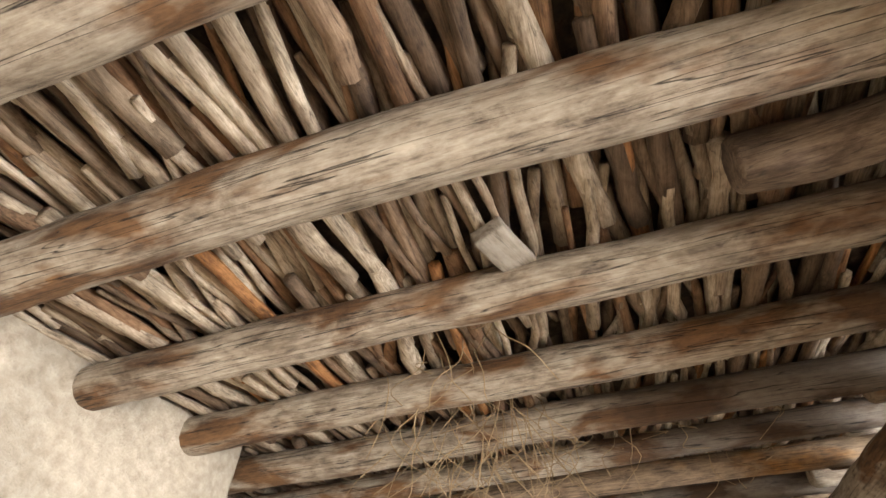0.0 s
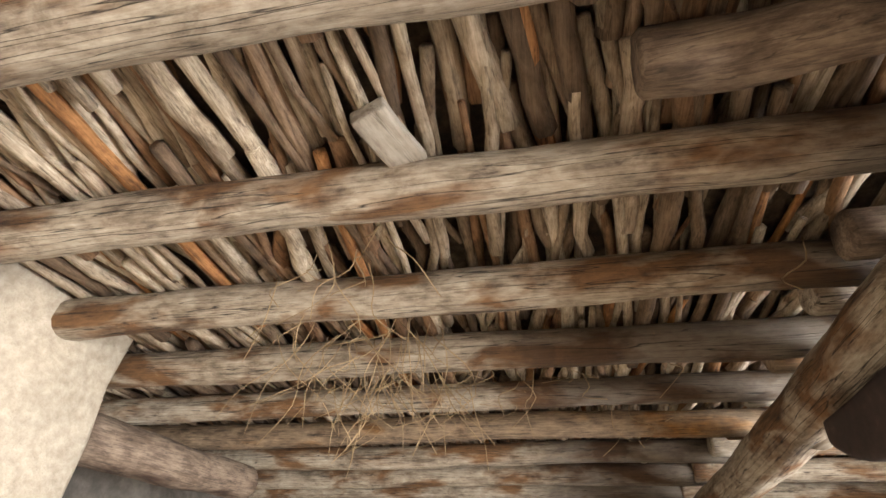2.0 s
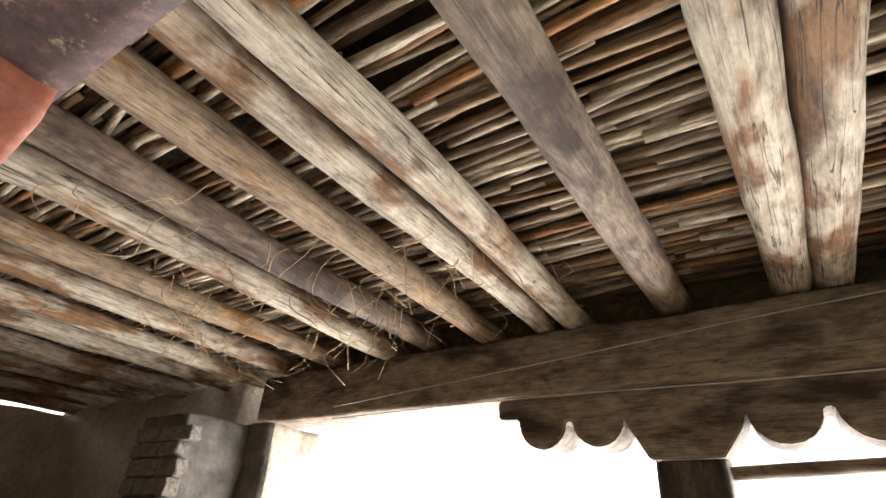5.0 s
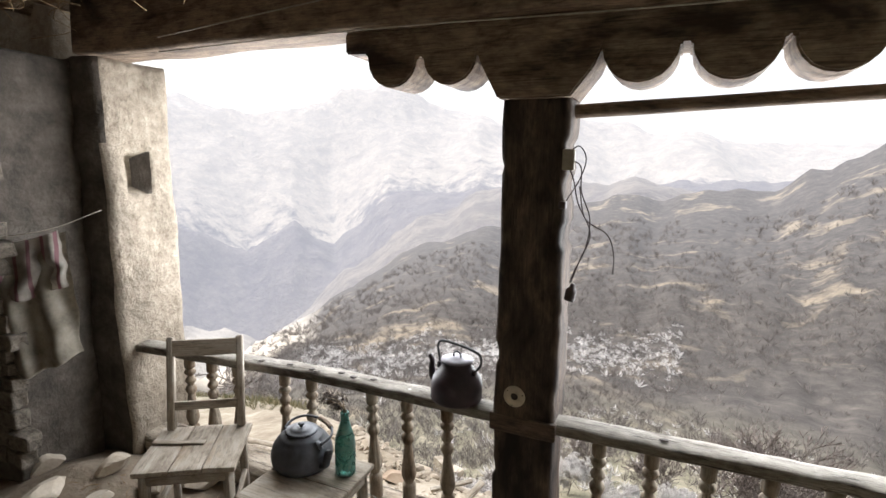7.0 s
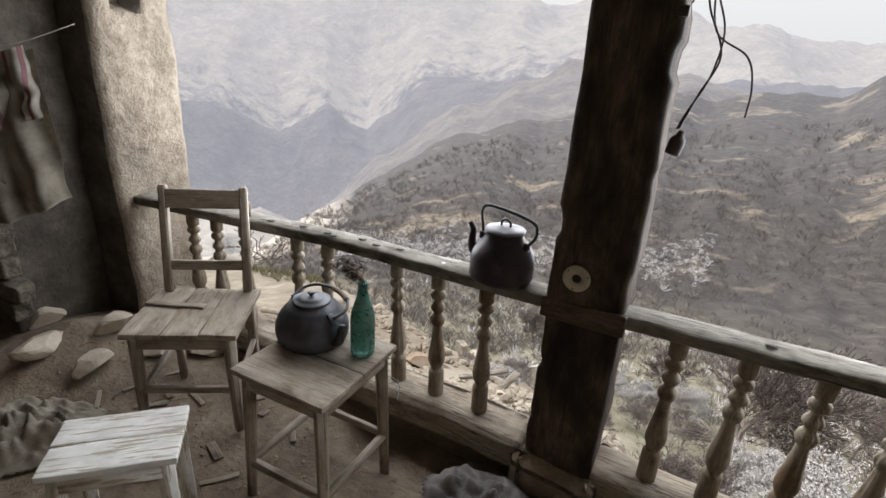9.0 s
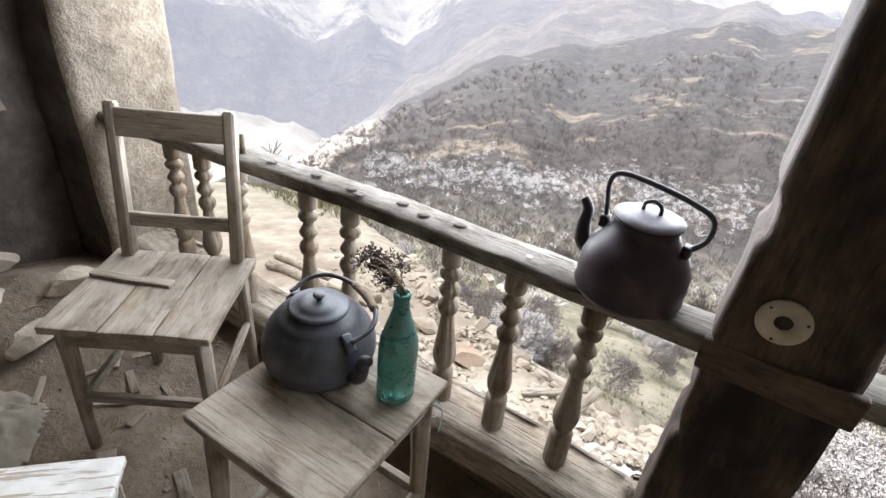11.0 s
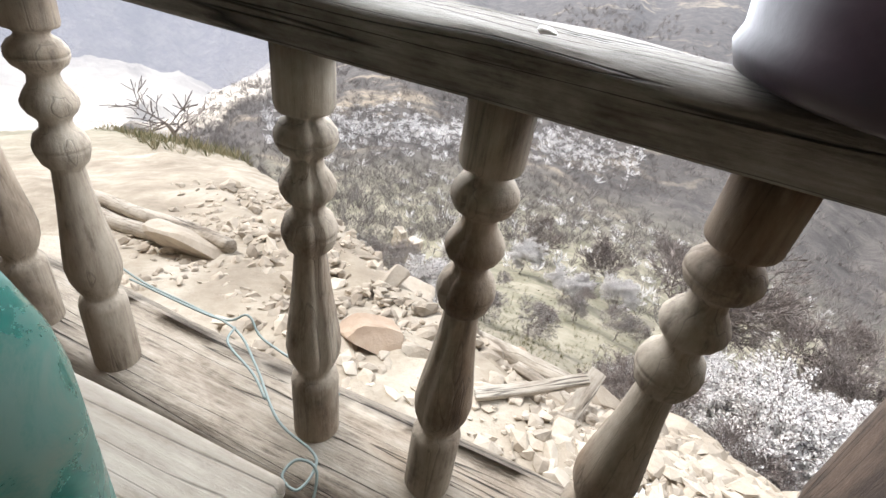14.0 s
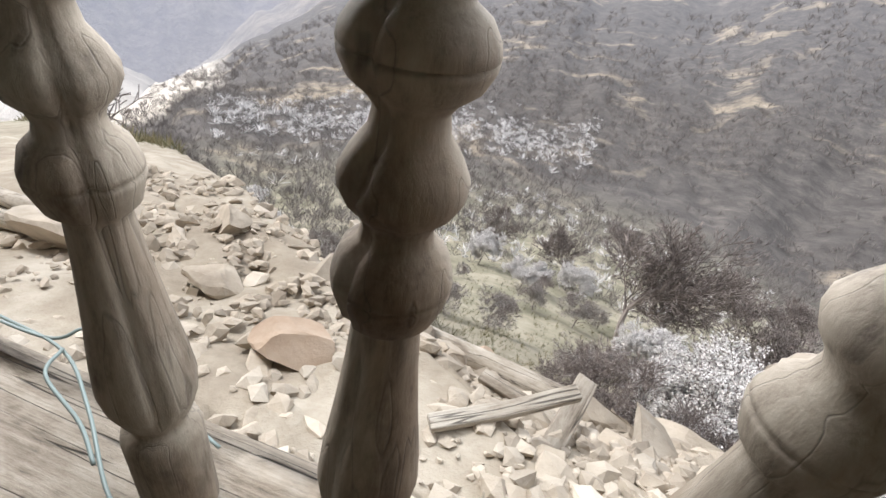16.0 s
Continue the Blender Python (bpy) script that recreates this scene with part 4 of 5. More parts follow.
lid2 = part("lid", bm, enamel("pale_lid_enamel", (0.24, 0.23, 0.27), (0.10, 0.09, 0.11), 0.32), k2, "pale violet-grey enamel lid")
part("lid_loop", pipe([(-0.022, 0, 0.209), (-0.02, 0, 0.228), (0.0, 0, 0.238), (0.02, 0, 0.228), (0.022, 0, 0.209)], 0.005, 0.005, 8), KETTLE_LID, lid2)
part("spout", pipe([(0.115, 0, 0.075), (0.152, 0, 0.085), (0.162, 0, 0.125), (0.160, 0, 0.165), (0.178, 0, 0.19)], 0.026, 0.011, 12), KETTLE_PURPLE, k2)
for s in (-1, 1):
    part("handle_lug", box(bmesh.new(), (0.022, 0.03, 0.03), Matrix.Translation((s * 0.108, 0, 0.155)), 0.005), KETTLE_PURPLE, k2)
part("handle", pipe([(-0.108, 0, 0.155), (-0.142, 0, 0.195), (-0.138, 0, 0.242), (-0.08, 0, 0.262), (0.02, 0, 0.274), (0.10, 0, 0.274), (0.122, 0, 0.245), (0.112, 0, 0.19), (0.108, 0, 0.155)], 0.0065, 0.0065, 10), enamel("black_handle_metal", (0.05, 0.06, 0.062), (0.02, 0.022, 0.022), 0.35), k2, "black wire handle")


def bottle_glass():
    m, nt, b = nodes_of("green_glass", 0.12)
    v = coords(nt, (1, 1, 1), False)
    dust = noise_tex(nt, v, 16.0, 7, 0.68, 0.6)
    lo = noise_tex(nt, v, 5.0, 4, 0.6)
    msk = ramp(nt, dust, [(0.45, (0.12, 0.12, 0.12)), (0.58, (0.85, 0.85, 0.85))])
    nt.links.new(mix(nt, msk, (0.018, 0.19, 0.155), mix(nt, ramp(nt, lo, [(0.4, (0, 0, 0)), (0.6, (1, 1, 1))]), (0.16, 0.34, 0.31), (0.27, 0.29, 0.22))), b.inputs["Base Color"])
    b.inputs["Transmission Weight"].default_value = 0.55
    b.inputs["IOR"].default_value = 1.45
    nt.links.new(ramp(nt, msk, [(0.0, (0.1, 0.1, 0.1)), (1.0, (0.75, 0.75, 0.75))]), b.inputs["Roughness"])
    return m


bottle = thing("glass_bottle", "dusty green glass bottle holding dried flower stalks", "bottle", pose(-0.618, -0.405, TABLE_TOP + 0.001) @ Matrix.Diagonal((1.06, 1.06, 1.0, 1)))
bm = bmesh.new()
prof = [(0.0, 0.012), (0.03, 0.006), (0.038, 0.0), (0.043, 0.006), (0.0445, 0.03), (0.0445, 0.15), (0.042, 0.175), (0.034, 0.205), (0.025, 0.235), (0.0185, 0.262), (0.0165, 0.285), (0.0165, 0.288), (0.019, 0.290), (0.019, 0.301), (0.0165, 0.304), (0.012, 0.303), (0.0115, 0.29)]
lathe(bm, prof, 32)
part("glass", bm, bottle_glass(), bottle)
rnd = random.Random(3)
stem_mat = rough_surface("dry_stem", ((0.16, 0.12, 0.075), (0.27, 0.21, 0.14), (0.38, 0.31, 0.22)), 30, 8)
seed_mat = rough_surface("dry_umbel", ((0.045, 0.033, 0.027), (0.09, 0.068, 0.055), (0.15, 0.115, 0.095)), 60, 9)
for i in range(9):
    dx, dy, dz = -0.03 - 0.085 * rnd.random(), rnd.uniform(-0.02, 0.06), rnd.uniform(-0.035, 0.035)
    tip = Vector((dx, dy, 0.302 + dz))
    bm = tube(bmesh.new(), bend([(0, 0, 0.22), (0.002 * i - 0.008, 0.003, 0.302), tip * 0.5 + Vector((0, 0, 0.172)), tip], 4), [0.0014] * 13, 5)
    stalk = part("stalk", bm, stem_mat, bottle, "dry straw-coloured stalk")
    bm = bmesh.new()
    for q in range(34):
        d = Vector((rnd.gauss(0, 1), rnd.gauss(0, 1), rnd.gauss(0.5, 0.9))).normalized() * rnd.uniform(0.012, 0.032)
        tube(bm, [tip, tip + d * 0.6, tip + d], [0.0006, 0.0006, 0.0005], 3)
        for w in range(3):
            c = tip + d + Vector((rnd.uniform(-1, 1), rnd.uniform(-1, 1), rnd.uniform(-1, 1))) * 0.004
            tube(bm, [c, c + Vector((rnd.uniform(-1, 1), rnd.uniform(-1, 1), rnd.uniform(-1, 1))) * 0.005], [0.0016, 0.0012], 4)
    part("flower_head", bm, seed_mat, stalk, "dark dried umbel")

# ---- the land outside: one sheet from the sill to the horizon ----
def table_at(tab, a):
    xs, ys = zip(*tab)
    return float(np.interp(a, xs, ys))


EDGE = ((-180, -20), (-90, -18), (-57, -21.3), (-48, -23.6), (-43, -32), (-33, -38), (-20, -42), (0, -44), (30, -46), (60, -44), (90, -40), (180, -40))
EDGE_R = ((-180, 18), (-90, 18), (-57, 18), (-48, 14), (-43.5, 4.5), (-33, 1.9), (-20, 1.45), (0, 1.25), (30, 1.15), (90, 1.2), (180, 1.2))
RIDGE = ((-180, -10), (-90, -14), (-60, -22), (-50, -21.5), (-47.4, -20.7), (-42.7, -17.6), (-36.2, -14.5), (-30.1, -10.8), (-28.4, -9.6), (-17, -6.7), (-6.6, -3.4), (4.3, -1.8), (8.9, -1.2), (12.8, 0.5), (18.8, 4.2), (30, 7), (60, 10), (90, 11), (180, 8))
SPUR = ((-180, -4), (-60, -14), (-50, -17), (-43.5, -18), (-39.6, -14.5), (-34.5, -10.3), (-30, -7.2), (-24.6, -4.2), (-20, -2.4), (-16.4, -1.0), (-4, 0.1), (2, -1.2), (10, -3), (180, -3))
CONES = ((-180, -3), (-62, -2.5), (-51, -5.5), (-44.8, -7.7), (-40.2, -5.2), (-36, -8.8), (-30, -4), (-20, -2.5), (0, -1.5), (180, -4))
MASSIF = ((-180, 6), (-60, 6.2), (-50, 6), (-40, 6.2), (-30, 6.4), (-19, 6.1), (-8, 4.6), (0, 3.5), (12, 2), (40, 0), (180, 0))


def land_z(az, r):
    """Height at azimuth az (degrees, rightwards from +y) and range r, from sight angles seen at the veranda."""
    e1, re = table_at(EDGE, az), table_at(EDGE_R, az)
    x, y = r * math.sin(radians(az)), r * math.cos(radians(az))
    if r <= re:
        z1 = 0.80 + (re + 0.35) * math.tan(radians(e1))
        s = max(0.0, (r - 0.3) / (re - 0.3))
        z = 0.185 + (z1 - 0.185) * s ** 1.15
        return z + 0.05 * min(1, r) * noise.noise((x * 2.5, y * 2.5, 0)) * min(1.0, max(0.1, (y - 0.1) * 4)) + 0.03 * noise.noise((x * 8, y * 8, 0)) * min(1.0, max(0.1, (y - 0.1) * 4))
    ridge, spur, cone, top = table_at(RIDGE, az), table_at(SPUR, az), table_at(CONES, az), table_at(MASSIF, az)
    floor_el = min(-21.0, ridge - 4) if az > -44 else -23.0
    mid = floor_el + (ridge - floor_el) * 0.5
    pts = [(re, e1), (re * 1.7, e1 - 2.5), (max(7, re * 2.2), min(e1 + 1, -36) if az > -44 else e1 - 6), (22, -34.5 if az > -44 else -30), (55, -27 if az > -44 else -24), (110, floor_el), (240, mid), (520, ridge),
           (760, min(ridge, spur) - 2.5), (1350, spur), (1600, min(spur, cone) - 2), (2100, cone), (2400, cone - 1.2), (3900, top), (4600, top - 1.5)]
    lr = [math.log(p[0]) for p in pts]
    el = float(np.interp(math.log(r), lr, [p[1] for p in pts]))
    k = min(1.0, (r - re) / 12.0)
    w = 1 / (r * (0.10 if r < 900 else 0.17) + 1.5)
    n = noise.fractal((x * w, y * w, r * 0.0011), 0.85, 2.1, 7)
    fold = abs(noise.noise((x * w * 0.55 + 3, y * w * 0.55, math.log(r)))) + 0.45 * abs(noise.noise((x * w * 1.5, y * w * 1.5, 8)))
    el += k * (0.75 * n - 1.6 * fold + 0.55) * (0.55 if r < 90 else (1.0 if r < 900 else 2.1))
    return 0.8 + (r + 0.35) * math.tan(radians(el))


def land():
    azs = np.concatenate([np.arange(-180, -75, 5.0), np.arange(-75, 65, 0.5), np.arange(65, 181, 5.0)])
    bm = bmesh.new()
    far = bm.verts.layers.float.new("range")
    pale = bm.verts.layers.float.new("sunlit_gravel")
    grid = []
    for a in azs:
        row = []
        re = table_at(EDGE_R, a)
        rs = np.concatenate([0.28 + (re - 0.28) * np.linspace(0, 1, 34) ** 1.2, np.exp(np.linspace(math.log(re * 1.02), math.log(4600), 210))])
        for r in rs:
            z = land_z(a, r)
            v = bm.verts.new((r * math.sin(radians(a)), r * math.cos(radians(a)), z))
            if v.co.y < 0.10 and r < 19:
                v.co.z = min(v.co.z, -0.3)
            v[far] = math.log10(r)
            v[pale] = max(0.0, min(1.0, (-37.5 - a) / 3)) * max(0.0, min(1.0, (r - 150) / 80)) * max(0.0, min(1.0, (1500 - r) / 400))
            row.append(v)
        grid.append(row)
    for a, b in zip(grid[:-1], grid[1:]):
        for k in range(len(rs) - 1):
            bm.faces.new((a[k], a[k + 1], b[k + 1], b[k]))
    return bm


def land_material():
    m, nt, b = nodes_of("hillside", 1.0)
    at = node(nt, "ShaderNodeAttribute")
    at.attribute_name = "range"
    v = coords(nt, (1, 1, 1), False)
    near_n = noise_tex(nt, v, 3.0, 8, 0.7)
    mid_n = noise_tex(nt, v, 0.35, 9, 0.72)
    far_n = noise_tex(nt, v, 0.012, 10, 0.7, 0.3)
    wood_n = noise_tex(nt, v, 0.16, 8, 0.75)
    rubble = ramp(nt, near_n, [(0.3, (0.23, 0.19, 0.145)), (0.5, (0.37, 0.32, 0.25)), (0.7, (0.54, 0.49, 0.41))])
    scrub = ramp(nt, mid_n, [(0.3, (0.12, 0.115, 0.075)), (0.45, (0.22, 0.205, 0.14)), (0.56, (0.32, 0.29, 0.215)), (0.72, (0.46, 0.41, 0.32))])
    patch_n = noise_tex(nt, v, 0.03, 6, 0.65, 0.4)
    woods = ramp(nt, wood_n, [(0.32, (0.055, 0.048, 0.046)), (0.5, (0.095, 0.085, 0.078)), (0.64, (0.145, 0.128, 0.115)), (0.76, (0.23, 0.20, 0.17))])
    woods = mix(nt, ramp(nt, patch_n, [(0.56, (0, 0, 0)), (0.64, (1, 1, 1))]), woods, ramp(nt, wood_n, [(0.35, (0.2, 0.17, 0.13)), (0.6, (0.36, 0.30, 0.225)), (0.75, (0.46, 0.40, 0.32))]))
    bare = ramp(nt, far_n, [(0.32, (0.15, 0.135, 0.14)), (0.46, (0.28, 0.245, 0.22)), (0.55, (0.46, 0.40, 0.33)), (0.7, (0.62, 0.55, 0.46))])
    bare = mix(nt, 1.0, bare, ramp(nt, noise_tex(nt, v, 0.06, 6, 0.7), [(0.35, (0.62, 0.62, 0.64)), (0.65, (1.1, 1.08, 1.05))]), "MULTIPLY")
    jit = node(nt, "ShaderNodeMath", operation="MULTIPLY_ADD")
    nt.links.new(far_n, jit.inputs[0])
    jit.inputs[1].default_value = 0.3
    nt.links.new(at.outputs["Fac"], jit.inputs[2])

    def step(a, c):
        n = node(nt, "ShaderNodeMapRange")
        n.inputs["From Min"].default_value, n.inputs["From Max"].default_value = a, c
        nt.links.new(jit.outputs[0], n.inputs["Value"])
        return n.outputs[0]

    col = mix(nt, step(0.75, 1.25), rubble, scrub)
    col = mix(nt, step(1.75, 2.1), col, woods)
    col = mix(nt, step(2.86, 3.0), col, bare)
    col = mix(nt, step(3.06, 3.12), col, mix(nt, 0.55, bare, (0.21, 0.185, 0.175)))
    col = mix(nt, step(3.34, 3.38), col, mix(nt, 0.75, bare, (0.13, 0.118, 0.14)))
    # farthest range also paled, haze put into its colour
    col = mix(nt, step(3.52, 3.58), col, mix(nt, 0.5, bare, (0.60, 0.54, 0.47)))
    # pale river gravel, with the valley's sunlit brightness painted in
    gr = node(nt, "ShaderNodeAttribute")
    gr.attribute_name = "sunlit_gravel"
    col = mix(nt, gr.outputs["Fac"], col, ramp(nt, far_n, [(0.35, (0.52, 0.46, 0.38)), (0.6, (0.74, 0.68, 0.59))]))
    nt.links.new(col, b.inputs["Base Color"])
    # haze painted on: glow mixed in with range, standing for lit air
    painted_haze = node(nt, "ShaderNodeMapRange")
    painted_haze.inputs["From Min"].default_value, painted_haze.inputs["From Max"].default_value = 2.3, 3.65
    painted_haze.inputs["To Max"].default_value = 0.36
    nt.links.new(at.outputs["Fac"], painted_haze.inputs["Value"])
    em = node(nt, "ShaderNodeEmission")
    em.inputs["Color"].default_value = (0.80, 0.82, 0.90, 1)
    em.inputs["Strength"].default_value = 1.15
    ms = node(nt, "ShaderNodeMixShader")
    nt.links.new(painted_haze.outputs[0], ms.inputs[0])
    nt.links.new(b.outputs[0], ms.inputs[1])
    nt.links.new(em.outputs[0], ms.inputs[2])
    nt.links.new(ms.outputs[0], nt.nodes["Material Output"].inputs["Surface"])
    n1 = bump(nt, b, near_n, 0.6, 0.04)
    def only_far(fac, a, c):
        n = node(nt, "ShaderNodeMath", operation="MULTIPLY")
        nt.links.new(fac, n.inputs[0])
        nt.links.new(step(a, c), n.inputs[1])
        return n.outputs[0]

    n2 = bump(nt, b, only_far(wood_n, 1.9, 2.3), 0.5, 2.5, n1)
    bump(nt, b, only_far(far_n, 2.9, 3.1), 0.9, 40.0, n2)
    return m


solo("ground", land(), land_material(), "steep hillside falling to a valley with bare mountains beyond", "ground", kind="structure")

# ---- plants and rubble outside ----
def raw_mesh(name, verts, faces, material):
    me = bpy.data.meshes.new(name)
    me.from_pydata(verts, [], faces)
    for mt in (material if isinstance(material, (list, tuple)) else [material]):
        me.materials.append(mt)
    return me


def ground_at(az, r):
    return Vector((r * math.sin(radians(az)), r * math.cos(radians(az)), land_z(az, r)))


def plant_mat(name, stops, rough=0.9):
    m, nt, b = nodes_of(name, rough)
    geo = node(nt, "ShaderNodeNewGeometry")
    nt.links.new(ramp(nt, geo.outputs["Random Per Island"], stops), b.inputs["Base Color"])
    return m


TWIG = plant_mat("bare_twigs", [(0.0, (0.11, 0.09, 0.082)), (0.5, (0.20, 0.168, 0.152)), (1.0, (0.33, 0.285, 0.255))])
PETAL = plant_mat("white_blossom", [(0.0, (0.62, 0.60, 0.58)), (0.6, (0.80, 0.78, 0.76)), (1.0, (0.85, 0.8, 0.78))], 0.7)
# twig tones lightened, distance haze put into the colour
BUSH = plant_mat("hazed_bare_wood", [(0.0, (0.12, 0.105, 0.10)), (0.5, (0.19, 0.17, 0.158)), (0.85, (0.25, 0.225, 0.205)), (1.0, (0.34, 0.31, 0.28))])
GRASS = plant_mat("dry_grass", [(0.0, (0.10, 0.11, 0.05)), (0.5, (0.22, 0.20, 0.11)), (1.0, (0.36, 0.31, 0.2))])


def grow(seed, height, depth=6, spread=0.5, first=0.028):
    """Limbs of a bare tree as (from, to, radius, radius)."""
    rnd = random.Random(seed)
    out = []

    def limb(p, d, length, r, level):
        q = p
        steps = 3 if level < 3 else 2
        for s in range(steps):
            d = (d + Vector((rnd.gauss(0, 0.16), rnd.gauss(0, 0.16), rnd.gauss(0.03, 0.10)))).normalized()
            e = q + d * length / steps
            r2 = r * (0.86 if s < steps - 1 else 0.72)
            out.append((q, e, r, r2))
            if level < depth and s >= (1 if level == 0 else 0):
                side = Vector((rnd.gauss(0, 1), rnd.gauss(0, 1), rnd.gauss(0, 0.5))).normalized()
                limb(e, (d + side * spread * rnd.uniform(0.8, 1.7)).normalized(), length * rnd.uniform(0.55, 0.8), r2 * 0.62, level + 1 + (rnd.random() < 0.3))
            q, r = e, r2
        if level < depth:
            for _ in range(2):
                side = Vector((rnd.gauss(0, 1), rnd.gauss(0, 1), rnd.gauss(0.2, 0.5))).normalized()
                limb(q, (d + side * spread).normalized(), length * rnd.uniform(0.6, 0.82), r * 0.7, level + 1)

    limb(Vector((0, 0, -0.05)), Vector((rnd.gauss(0, 0.12), rnd.gauss(0, 0.12), 1)), 0.36 * height, first * height, 0)
    return out


def limbs_mesh(name, limbs, material, thin=0.0022):
    V, F = [], []
    for a, b, r0, r1 in limbs:
        t = (b - a).normalized()
        s = t.cross(Vector((0.31, 0.52, 0.79))).normalized()
        u = t.cross(s)
        k = len(V)
        n = 5 if r0 > 0.03 else 3
        for p, r in ((a, r0), (b, r1)):
            r = max(r, thin)
            for i in range(n):
                an = 2 * math.pi * i / n
                V.append(p + (s * math.cos(an) + u * math.sin(an)) * r)
        for i in range(n):
            F.append((k + i, k + (i + 1) % n, k + n + (i + 1) % n, k + n + i))
    return raw_mesh(name, V, F, material)


def petals_mesh(name, limbs, per, size, seed, material):
    rnd = random.Random(seed)
    V, F = [], []
    tips = [(a, b) for a, b, r0, r1 in limbs if r0 < 0.012]
    for a, b in tips:
        for _ in range(per):
            c = a.lerp(b, rnd.random()) + Vector((rnd.gauss(0, 1), rnd.gauss(0, 1), rnd.gauss(0, 1))) * size * 1.2
            e = [Vector((rnd.gauss(0, 1), rnd.gauss(0, 1), rnd.gauss(0, 1))).normalized() * size for _ in range(4)]
            k = len(V)
            V += [c + q for q in e]
            F += [(k, k + 1, k + 2), (k, k + 2, k + 3), (k, k + 3, k + 1)]
    return raw_mesh(name, V, F, material)


def tree(name, label, category, at, limbs_me, petals_me=None, scale=1.0, turn=0.0, group="", lean=0.0):
    ob = thing(name, label, category, Matrix.Translation(at) @ pose(0, 0, 0, lean, 0, turn) @ Matrix.Scale(scale, 4), group)
    for nm, me in zip(("trunk", "crown"), limbs_me):
        c = new(nm, me)
        c.parent = ob
    if petals_me:
        c = new("blossom", petals_me)
        c.parent = ob
        c["label"] = "small white blossoms"
    return ob


bare_limbs = [grow(31 + i, 5.0, 6, 0.55) for i in range(3)]
bare_meshes = [(limbs_mesh("trunk", [q for q in l if q[2] > 0.05], TWIG), limbs_mesh("crown", [q for q in l if q[2] <= 0.05], TWIG, 0.013)) for l in bare_limbs]
shrub_limbs = [grow(71 + i, 2.2, 6, 0.75, 0.02) for i in range(3)]
shrub_meshes = [(limbs_mesh("trunk", [q for q in l if q[2] > 0.014], TWIG), limbs_mesh("crown", [q for q in l if q[2] <= 0.014], TWIG, 0.0055)) for l in shrub_limbs]
bloom_meshes = [petals_mesh("blossom", l, 4, 0.024, 5 + i, PETAL) for i, l in enumerate(shrub_limbs)]
few_meshes = [petals_mesh("blossom", l[::4], 2, 0.015, 15 + i, PETAL) for i, l in enumerate(shrub_limbs)]

for az, r, sc, tn, i in ((12, 17.5, 1.05, 20, 0), (17, 21, 0.9, 120, 1), (24, 24, 1.0, 60, 2), (32, 20, 0.85, 200, 0), (4, 27, 0.8, 80, 1), (-6, 33, 0.8, 33, 2), (38, 27, 1.1, 140, 1), (46, 22, 1.0, 10, 2), (-38, 20, 0.45, 250, 0), (20, 33, 0.9, 300, 0), (-15, 38, 0.8, 170, 1), (9, 40, 0.9, 210, 2), (29, 42, 1.0, 77, 1)):
    tree("bare_tree", "bare grey winter tree on the slope below the house", "tree", ground_at(az, r) + Vector((0, 0, -0.15)), bare_meshes[i], None, sc, tn, "bare trees")
tree("small_tree", "crooked bare tree alone on the grassy knoll", "tree", ground_at(-50.4, 13.4), [limbs_mesh(nm, [q for q in grow(5, 3.0, 3, 0.95, 0.026) if (q[2] > 0.03) == (nm == "trunk")], TWIG, 0.012) for nm in ("trunk", "crown")], None, 0.95, 40, lean=10)
for az, r, sc, tn, i in ((27, 8.2, 1.25, 0, 0), (31, 8.8, 1.35, 70, 1), (35, 9.6, 1.4, 130, 2), (24, 9.0, 1.05, 200, 1), (39, 8.6, 1.0, 20, 0), (44, 9.5, 1.1, 80, 2), (-21.5, 8.0, 0.75, 40, 2), (-39, 12, 0.95, 10, 0), (-36, 14.0, 0.6, 90, 1), (-18.5, 8.6, 0.5, 160, 0), (-2, 21, 0.9, 30, 1), (-8, 24, 1.0, 140, 2), (5, 24, 0.9, 60, 0), (50, 9, 1.1, 240, 1), (20.5, 10.5, 0.9, 15, 2), (16, 13, 0.9, 66, 0), (29, 11.5, 1.2, 300, 0), (33, 7.4, 0.9, 190, 0)):
    tree("blossom_bush", "wild fruit bush covered in white blossom", "bush", ground_at(az, r) + Vector((0, 0, -0.1)), shrub_meshes[i], bloom_meshes[i], sc, tn, "blossoming bushes")
rnd = random.Random(77)
for k in range(46):
    az, r = rnd.uniform(-30, 52), rnd.uniform(5.5, 20)
    i = rnd.randrange(3)
    tree("twiggy_shrub", "thin twiggy shrub with a few white buds", "bush", ground_at(az, r) + Vector((0, 0, -0.1)), shrub_meshes[i], few_meshes[i] if rnd.random() < 0.7 else None, rnd.uniform(0.35, 0.75), rnd.uniform(0, 360), "twiggy shrubs")


def tufts(name, spots, blades, height, material, label, category, seed, width=0.07, out=0.75):
    """Many small bare crowns, each a fan of thin blades."""
    rnd = random.Random(seed)
    V, F = [], []
    for p, h in spots:
        for _ in range(blades):
            d = Vector((rnd.gauss(0, out * 0.5), rnd.gauss(0, out * 0.5), 1)).normalized() * h * height * rnd.uniform(0.6, 1.1)
            s = d.cross(Vector((rnd.gauss(0, 1), rnd.gauss(0, 1), rnd.gauss(0, 1)))).normalized() * h * width
            k = len(V)
            m = p + d * 0.55
            V += [p, m + s, p + d, m - s]
            F.append((k, k + 1, k + 2, k + 3))
    ob = new(name, raw_mesh(name, V, F, material))
    return tagged(ob, label, category, kind="stuff")


rnd = random.Random(9)
spots = []
